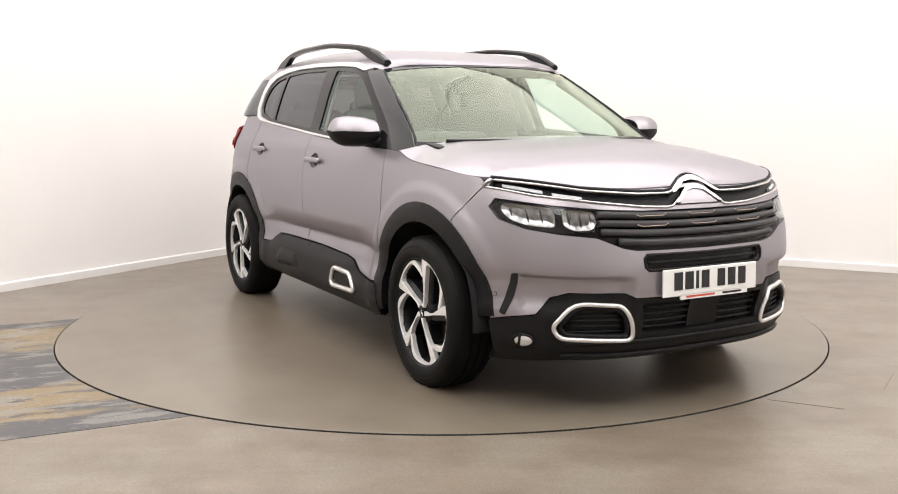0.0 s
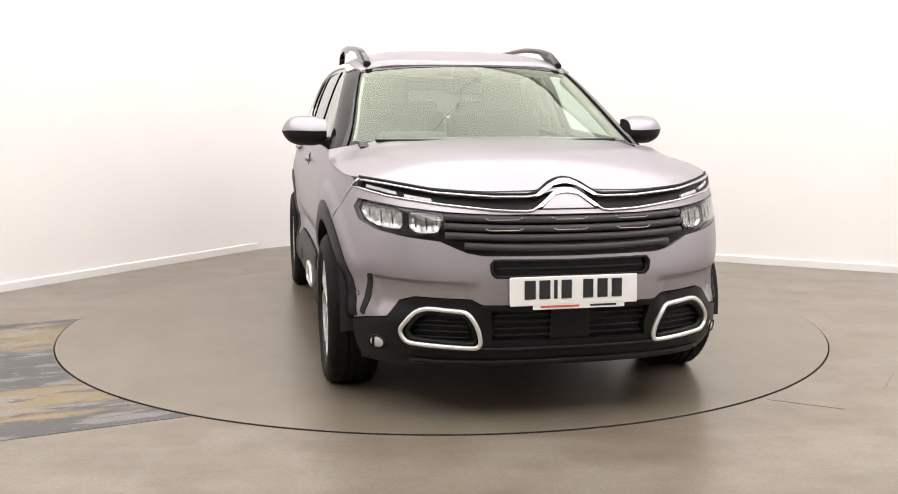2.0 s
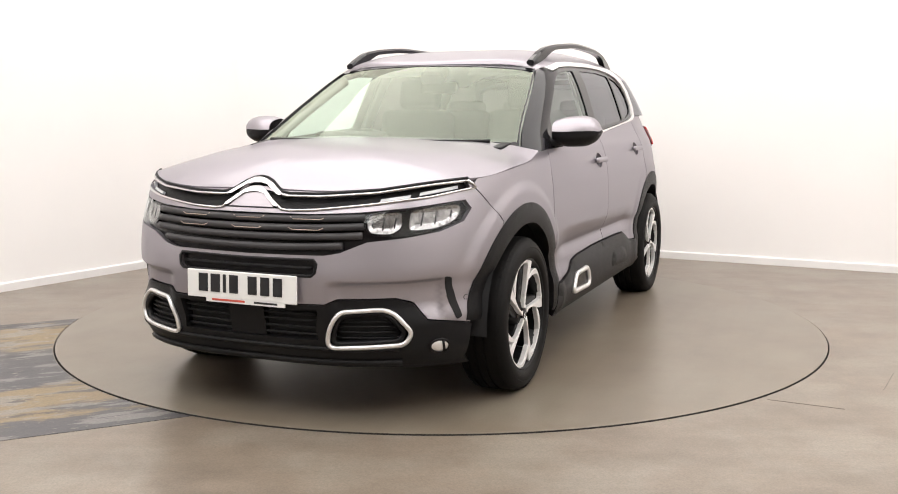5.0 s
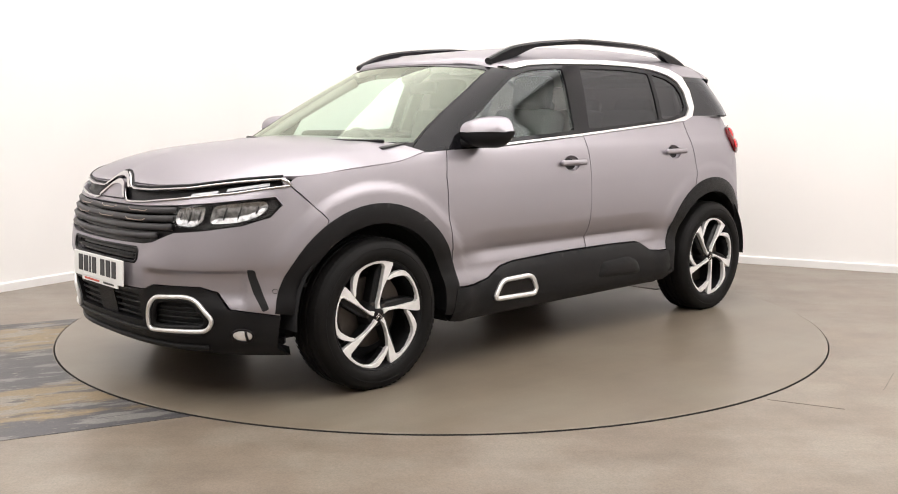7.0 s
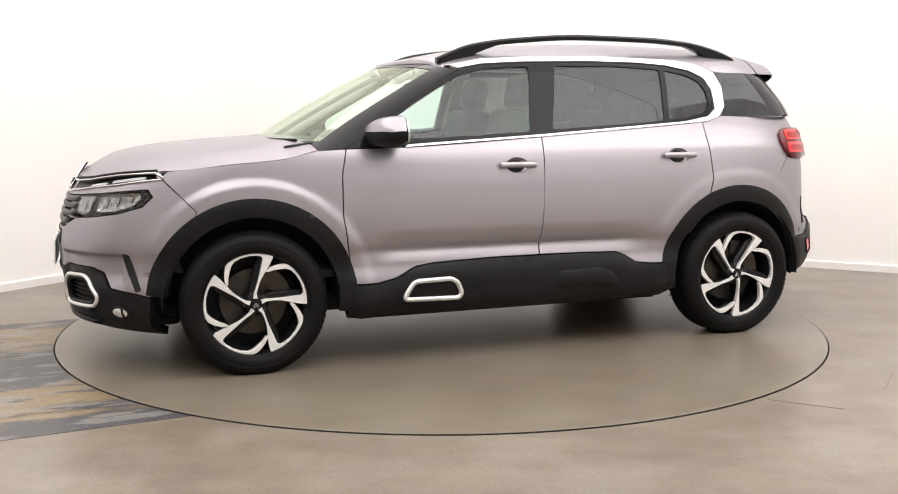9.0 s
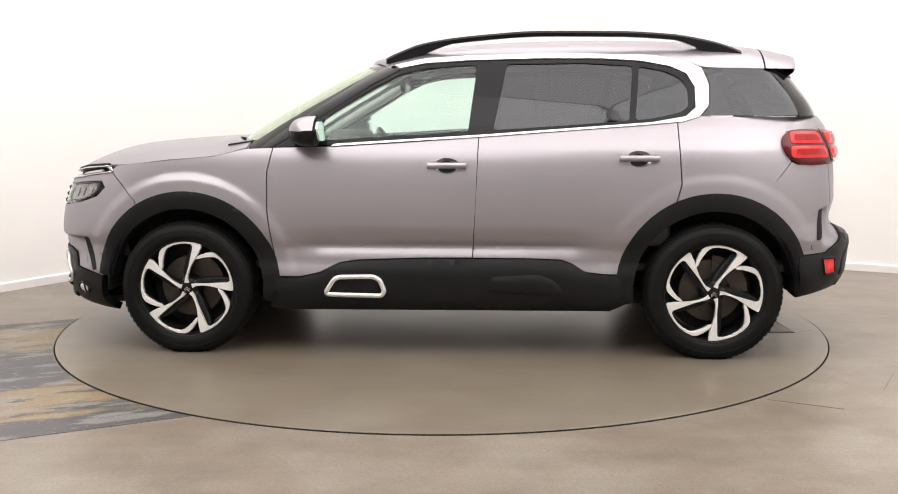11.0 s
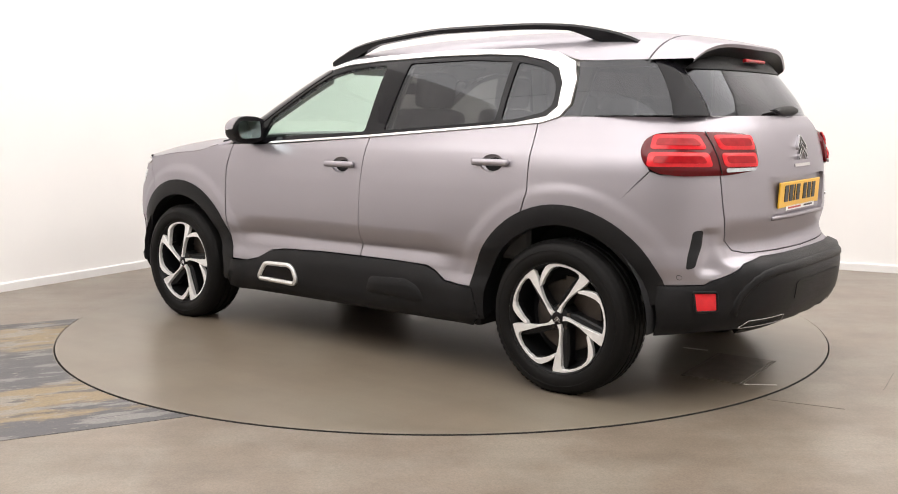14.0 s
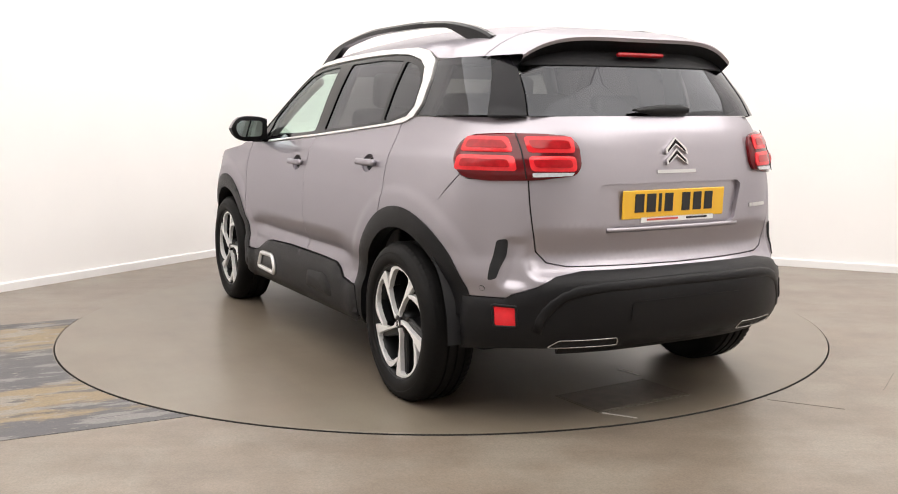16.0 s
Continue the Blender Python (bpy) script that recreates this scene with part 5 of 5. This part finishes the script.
# ---- mirrors ----
def door_mirror(sgn):
    """A wedge-shaped housing, deepest near the car, on a short arm: painted cap above, black below and behind."""
    TOP = curve1([(0.0, 1.220), (0.05, 1.233), (0.12, 1.237), (0.17, 1.229), (0.205, 1.200), (0.222, 1.165)])
    LOW = curve1([(0.0, 1.100), (0.06, 1.083), (0.13, 1.085), (0.18, 1.101), (0.21, 1.130), (0.222, 1.155)])
    NOSE_X = curve1([(0.0, 0.800), (0.06, 0.802), (0.13, 0.785), (0.19, 0.752), (0.222, 0.705)])
    n, ring_n = 22, 28
    vs = []
    for i in range(n + 1):
        w = 0.222 * i / n
        top, low, nose = TOP(w), LOW(w), NOSE_X(w)
        tail = 0.668 - 0.02 * w
        zc, hh = (top + low) / 2, (top - low) / 2
        for k in range(ring_n):
            a = 2 * math.pi * k / ring_n
            c, s2 = math.cos(a), math.sin(a)
            pz = zc + hh * math.copysign(abs(s2) ** 0.75, s2)
            px = tail + (nose - tail) * max(0.0, c) ** 0.85 - 0.018 * max(0.0, -c) ** 0.3 - 0.12 * (pz - zc)
            vs.append((px, sgn * (0.838 + w), pz))
    cap_f, base_f = [], []
    for i in range(n):
        for k in range(ring_n):
            m2 = (k + 1) % ring_n
            q = (i * ring_n + k, i * ring_n + m2, (i + 1) * ring_n + m2, (i + 1) * ring_n + k)
            mid_k = (k + 0.5) / ring_n
            (cap_f if 0.005 < mid_k < 0.27 else base_f).append(q if sgn < 0 else q[::-1])
    e0, e1 = tuple(range(ring_n)), tuple(range(n * ring_n, (n + 1) * ring_n))
    base_f += [e0[::-1] if sgn < 0 else e0, e1 if sgn < 0 else e1[::-1]]
    base = mesh_part("door_mirror", vs, base_f, PLASTIC, car, "", True, 45)
    tagged(base, "door mirror with silver cap and black base")
    mesh_part("mirror_cap", [(x + 0.003, y + sgn * 0.001, z + 0.002) for x, y, z in vs], cap_f, PAINT, base, "", True, 60)
    gp = rounded([(-0.080, 0.046), (0.070, 0.048), (0.088, 0.0), (0.066, -0.050), (-0.072, -0.048)], 0.028, 5)
    gm = pose(0.630, sgn * 0.950, 1.163, 0, 7, 0)
    pts = [gm @ Vector((0.0, sgn * y, z)) for y, z in gp]
    pts += [p + Vector((0.010, 0, 0)) for p in pts]
    k = len(gp)
    fs = [tuple(range(k)), tuple(range(2 * k - 1, k - 1, -1))] + [(i, (i + 1) % k, k + (i + 1) % k, k + i) for i in range(k)]
    mesh_part("mirror_glass", pts, fs, MIRROR, base, "tinted mirror glass")
    path = [Vector((0.775, sgn * 0.79, 1.108)), Vector((0.755, sgn * 0.84, 1.108)), Vector((0.735, sgn * 0.89, 1.118))]
    v, f = tube_mesh(path, 0.030, False, 10, 0.8)
    mesh_part("mirror_arm", v, f, PLASTIC, base, "", True)


door_mirror(1)
door_mirror(-1)


# ---- wheels ----
HUB_Z = 0.343                  # a little less than the tyre's radius


def lathe(prof, n=56):
    """Turn a (radius, y) outline round the axle, which runs along y."""
    vs, fs = [], []
    m = len(prof)
    for k in range(n):
        a = 2 * math.pi * k / n
        vs += [(r * math.cos(a), y, r * math.sin(a)) for r, y in prof]
    for k in range(n):
        j = (k + 1) % n
        for i in range(m - 1):
            fs.append((k * m + i, k * m + i + 1, j * m + i + 1, j * m + i))
    return vs, fs


def extruded(pts, y0, y1, sgn, chamfer=0.003):
    """A flat shape in the wheel's plane with thickness along the axle; seen from outside, angles run counter-clockwise."""
    n = len(pts)
    cx, cz = sum(p[0] for p in pts) / n, sum(p[1] for p in pts) / n
    vs = [(x, y0, z) for x, z in pts] + [(x, y1 - chamfer, z) for x, z in pts]
    inn = []
    for i in range(n):
        a, p, b = Vector(pts[i - 1]), Vector(pts[i]), Vector(pts[(i + 1) % n])
        d = ((b - p).normalized() + (p - a).normalized())
        d = Vector((-d.y, d.x)).normalized() if d.length > 1e-6 else Vector((0, 0))
        q = p + d * chamfer
        inn.append((q.x, q.y))
    vs += [(x, y1, z) for x, z in inn]
    fs = [tuple(range(2 * n, 3 * n))]
    for i in range(n):
        j = (i + 1) % n
        fs += [(i, j, n + j, n + i), (n + i, n + j, 2 * n + j, 2 * n + i)]
    return vs, fs


def make_wheel(sgn, phase):
    """A wheel; the outer face looks along +y for sgn 1 and -y for sgn -1, its spokes mirrored and turned by phase degrees."""
    w = new("wheel")
    w.parent = car
    tagged(w, "five-spoke machined alloy wheel with black tyre")

    def flip(vs, fs):
        # outer side seen from +y: x to the left; draw angles counter-clockwise as seen from outside
        vs = [(-x, y, z) for x, y, z in vs]
        if sgn < 0:
            vs, fs = [(x, -y, z) for x, y, z in vs], [f[::-1] for f in fs]
        # the tyre stands flat on the plate
        return [(x, y * (1 + 0.06 * max(0.0, (-z - 0.25) / 0.1)), max(z, -HUB_Z + 0.0002)) for x, y, z in vs], fs

    def add(name, vf, mat, label="", smooth=True, angle=35, parent=None):
        vs, fs = flip(*vf)
        return mesh_part(name, vs, fs, mat, parent or w, label, smooth, angle)

    T = 0.112
    tyre = [(0.232, -T + 0.02), (0.250, -T + 0.004), (0.285, -T - 0.004), (0.318, -T), (0.338, -T + 0.016), (0.348, -T + 0.034), (0.352, -0.060), (0.345, -0.058), (0.345, -0.050), (0.3525, -0.048),
            (0.353, -0.020), (0.345, -0.018), (0.345, -0.008), (0.353, -0.006), (0.353, 0.022), (0.345, 0.024), (0.345, 0.034), (0.3525, 0.036), (0.352, 0.062), (0.348, T - 0.034), (0.338, T - 0.016), (0.322, T - 0.002), (0.306, T + 0.003),
            (0.304, T + 0.0015), (0.294, T + 0.004), (0.276, T + 0.003), (0.266, T - 0.001), (0.258, T - 0.006), (0.252, T - 0.016)]
    ty = add("tyre", lathe(tyre, 72), RUBBER, "", True, 30)
    # tread blocks on the shoulders
    vs, fs = [], []
    for side in (-1, 1):
        for k in range(72):
            a = 2 * math.pi * k / 72
            b = a + 2 * math.pi / 72 * 0.62
            s = len(vs)
            for ang in (a, b):
                for r, y in ((0.3532, 0.066), (0.3495, 0.084), (0.3405, 0.098)):
                    vs.append(((r + 0.0004) * math.cos(ang), side * y, (r + 0.0004) * math.sin(ang)))
            fs += [(s, s + 1, s + 4, s + 3), (s + 1, s + 2, s + 5, s + 4)]
    tagged(add("tread", (vs, fs), RUBBER, "", False, None, ty), kind="stuff")
    add("rim_barrel", lathe([(0.253, 0.104), (0.248, 0.096), (0.236, 0.080), (0.226, 0.03), (0.22, -0.10)], 64), RIM_DARK)
    add("rim_lip", lathe([(0.248, 0.094), (0.250, 0.103), (0.254, 0.105), (0.258, 0.100)], 64), RIM_DARK)
    add("brake_disc", lathe([(0.05, -0.012), (0.05, 0.004), (0.160, 0.004), (0.165, 0.0), (0.165, -0.012)], 40), STEEL)
    cal = [(r * math.cos(a), y, r * math.sin(a)) for a in (radians(15 * k) for k in range(7)) for r, y in ((0.10, -0.02), (0.10, 0.022), (0.185, 0.022), (0.185, -0.02))]
    cal_f = [(4 * k + i, 4 * k + (i + 1) % 4, 4 * k + 4 + (i + 1) % 4, 4 * k + 4 + i) for k in range(6) for i in range(4)]
    add("brake_caliper", (cal, cal_f + [(3, 2, 1, 0), (24, 25, 26, 27)]), STEEL, "", True, 30)
    add("wheel_back", lathe([(0.0, -0.05), (0.22, -0.05)], 32), DARK)
    add("hub", lathe([(0.066, 0.01), (0.062, 0.060), (0.050, 0.078), (0.030, 0.084)], 32), RIM_DARK)
    add("hub_cap", lathe([(0.030, 0.080), (0.029, 0.091), (0.023, 0.094), (0.0, 0.095)], 24), GLOSS_BLACK)
    for zz in (0.000, -0.011):
        pts = [(-0.015, zz - 0.006), (0.0, zz + 0.009), (0.015, zz - 0.006), (0.015, zz - 0.011), (0.0, zz + 0.002), (-0.015, zz - 0.011)][::-1]
        add("hub_chevron", extruded(pts, 0.093, 0.0965, 1, 0.0004), CHROME, "", False, None)
    for k in range(5):
        a0 = radians(72 * k + phase)

        def pol(r, deg):
            a = a0 + radians(deg)
            return (r * math.cos(a), r * math.sin(a))
        # straight blade from the hub, a foot along the rim and a short return
        face = [pol(0.030, -6), pol(0.050, 7), pol(0.080, 4.5), pol(0.120, 0), pol(0.167, -5.5), pol(0.200, -8), pol(0.235, -9), pol(0.2465, -8.5), pol(0.247, -5), pol(0.2475, 5), pol(0.2475, 15), pol(0.2475, 25), pol(0.247, 35), pol(0.2445, 43), pol(0.237, 48),
                pol(0.217, 54), pol(0.192, 61), pol(0.176, 65), pol(0.164, 66.5), pol(0.166, 62), pol(0.184, 55.5), pol(0.204, 48), pol(0.222, 42.0), pol(0.232, 37), pol(0.2355, 29), pol(0.2365, 19), pol(0.236, 10), pol(0.233, 4.5), pol(0.221, 2.3),
                pol(0.170, 3.5), pol(0.114, 6), pol(0.085, 10), pol(0.055, 20), pol(0.032, 36)]
        add("spoke", extruded(face, 0.074, 0.096, 1, 0.0012), ALLOY, "machined silver spoke", False, None)
        web = [pol(0.050, 5), pol(0.10, 4), pol(0.17, 0), pol(0.232, -4), pol(0.234, 6), pol(0.190, 11), pol(0.130, 18), pol(0.085, 30), pol(0.055, 45)]
        add("spoke_web", extruded(web, 0.015, 0.072, 1, 0.008), RIM_DARK, "", False, None)
        back = [pol(0.170, 61), pol(0.190, 54), pol(0.212, 46), pol(0.236, 34), pol(0.244, 40), pol(0.236, 48), pol(0.200, 58), pol(0.174, 66)]
        add("spoke_return", extruded(back, 0.040, 0.0735, 1, 0.002), RIM_DARK, "", False, None)
        add("wheel_bolt", ([(x + 0.0, y, z) for x, y, z in [(0.0 + 0.052 * math.cos(a0 + 0.6) + 0.009 * math.cos(j * math.pi / 3), yy, 0.052 * math.sin(a0 + 0.6) + 0.009 * math.sin(j * math.pi / 3)) for yy in (0.06, 0.079) for j in range(6)]],
                           [(6, 7, 8, 9, 10, 11)] + [(j, (j + 1) % 6, 6 + (j + 1) % 6, 6 + j) for j in range(6)]), STEEL, "", False, None)
    return w


YW = 0.805
for x, sgn, ph in ((AX, 1, 78), (-AX, 1, -14), (AX, -1, 100), (-AX, -1, 60)):
    make_wheel(sgn, ph).matrix_basis = pose(x, sgn * YW, HUB_Z)


# ---- interior ----
def seat(x, y, w=0.50, front=True):
    s = new("car_seat")
    s.parent = car
    s.matrix_basis = pose(x, y, 0.0)
    tagged(s, "dark grey fabric car seat with headrest")
    part("cushion", box_bm(0.50, w, 0.16, pose(0.12, 0, 0.66, 0, -6, 0), 0.05, 3), FABRIC, s, smooth=True)
    part("backrest", box_bm(0.15, w * 0.96, 0.62, pose(-0.16, 0, 0.97, 0, -14, 0), 0.06, 3), FABRIC, s, smooth=True)
    hz = 1.375 if front else 1.28
    part("headrest", box_bm(0.10, 0.27, 0.19 if front else 0.13, pose(-0.255, 0, hz, 0, -10, 0), 0.045, 3), FABRIC, s, smooth=True)
    for dy in (-0.06, 0.06):
        v, f = tube_mesh([Vector((-0.235, dy, 1.22)), Vector((-0.25, dy, hz - 0.03))], 0.007, False, 6, 1.0, [Vector((1, 0, 0))] * 2)
        mesh_part("headrest_post", v, f, CHROME, s, "", True)
    return s


for y in (0.37, -0.37):
    seat(0.02, y)
for y in (0.42, 0.0, -0.42):
    seat(-0.90, y, 0.40, False)
part("cabin_floor", box_bm(3.0, 1.5, 0.04, pose(-0.45, 0, 0.45), 0.01, 1), TRIM_GREY, car)
part("load_floor", box_bm(0.75, 1.2, 0.04, pose(-1.60, 0, 0.75), 0.01, 1), TRIM_GREY, car)
part("dashboard", box_bm(0.55, 1.50, 0.34, pose(0.82, 0, 0.93, 0, 6, 0), 0.10, 4), TRIM_GREY, car, smooth=True)
part("instrument_hood", box_bm(0.24, 0.36, 0.10, pose(0.68, -0.37, 1.105), 0.04, 3), TRIM_GREY, car, smooth=True)
part("centre_console", box_bm(0.9, 0.26, 0.30, pose(0.2, 0, 0.68), 0.05, 3), TRIM_GREY, car, smooth=True)
part("centre_screen", box_bm(0.02, 0.24, 0.13, pose(0.57, 0, 1.03, 0, 10, 0), 0.006, 1), GLOSS_BLACK, car)
ringp = [Vector((0.44 + 0.07 * math.sin(k * math.pi / 16) * 0.9, -0.37 + 0.185 * math.cos(k * math.pi / 16), 0.985 + 0.17 * math.sin(k * math.pi / 16))) for k in range(32)]
v, f = tube_mesh(ringp, 0.016, True, 8, 1.0, [Vector((1, 0, 0))] * 32)
sw = mesh_part("steering_wheel", v, f, TRIM_GREY, car, "", True)
part("steering_hub", box_bm(0.06, 0.17, 0.10, pose(0.46, -0.37, 0.98, 0, 22, 0), 0.025, 2), TRIM_GREY, sw)
part("steering_spokes", box_bm(0.02, 0.36, 0.03, pose(0.45, -0.37, 0.985), 0.006, 1), TRIM_GREY, sw)
part("rear_view_mirror", box_bm(0.035, 0.23, 0.07, pose(0.30, 0.0, 1.40), 0.015, 2), GLOSS_BLACK, car)
part("sensor_housing", box_bm(0.14, 0.14, 0.07, pose(0.36, 0, 1.475, 0, 30, 0), 0.025, 2), GLOSS_BLACK, car)
for sgn in (1, -1):
    part("door_card", box_bm(1.9, 0.04, 0.50, pose(-0.20, sgn * 0.79, 0.82), 0.015, 1), TRIM_GREY, car)
    for x, ln in ((-0.22, 0.10), (-1.30, 0.14)):
        part("pillar_trim", box_bm(ln, 0.03, 0.42, pose(x, sgn * 0.685, 1.33, sgn * 20, -10, 0), 0.01, 1), HEADLINER, car)
    path = [CABIN.point(0.735, 1.06 + 0.42 * k / 8, -0.045) for k in range(9)]
    path = [Vector((p.x, sgn * p.y, p.z)) for p in path]
    v, f = tube_mesh(path, 0.028, False, 8, 1.0, [Vector((0, 0, 1))] * 9)
    mesh_part("pillar_lining", v, f, HEADLINER, car, "", True)
    part("sun_visor", box_bm(0.16, 0.40, 0.02, pose(0.16, sgn * 0.34, 1.505, 0, 24, 0), 0.008, 1), HEADLINER, car)

# ---- marks on the turning plate ----
for x, y, a, ln, wd in ((-1.59, -0.19, 10, 0.13, 0.016), (-2.12, 0.275, 34, 0.15, 0.010)):
    part("scuff", box_bm(ln, wd, 0.002, pose(x, y, 0.0012, 0, 0, a)), SCUFF, turntable, "small pale scuff mark")
part("hatch", box_bm(0.27, 0.50, 0.004, pose(-1.89, 0.08, 0.002, 0, 0, 4), 0.001, 1), STAIN, turntable, "dark scuffed hatch plate")
bmf = bmesh.new()
for sgn in (-1, 1):
    box_bm(0.30, 0.012, 0.003, pose(-1.89, 0.08, 0.0018, 0, 0, 4) @ pose(0, sgn * 0.258, 0), 0, 1, bmf)
    box_bm(0.012, 0.504, 0.003, pose(-1.89, 0.08, 0.0018, 0, 0, 4) @ pose(sgn * 0.144, 0, 0), 0, 1, bmf)
part("hatch_frame", bmf, STAIN, turntable, "dark joint round the hatch")


def motions():
    walk(turntable, [(t, pose(0, 0, 0, 0, 0, a)) for t, a in TURN])
    walk(car, [(t, pose(0, 0, 0, 0, 0, a) @ pose(CAR_OFF[0], CAR_OFF[1], 0)) for t, a in TURN])


motions()
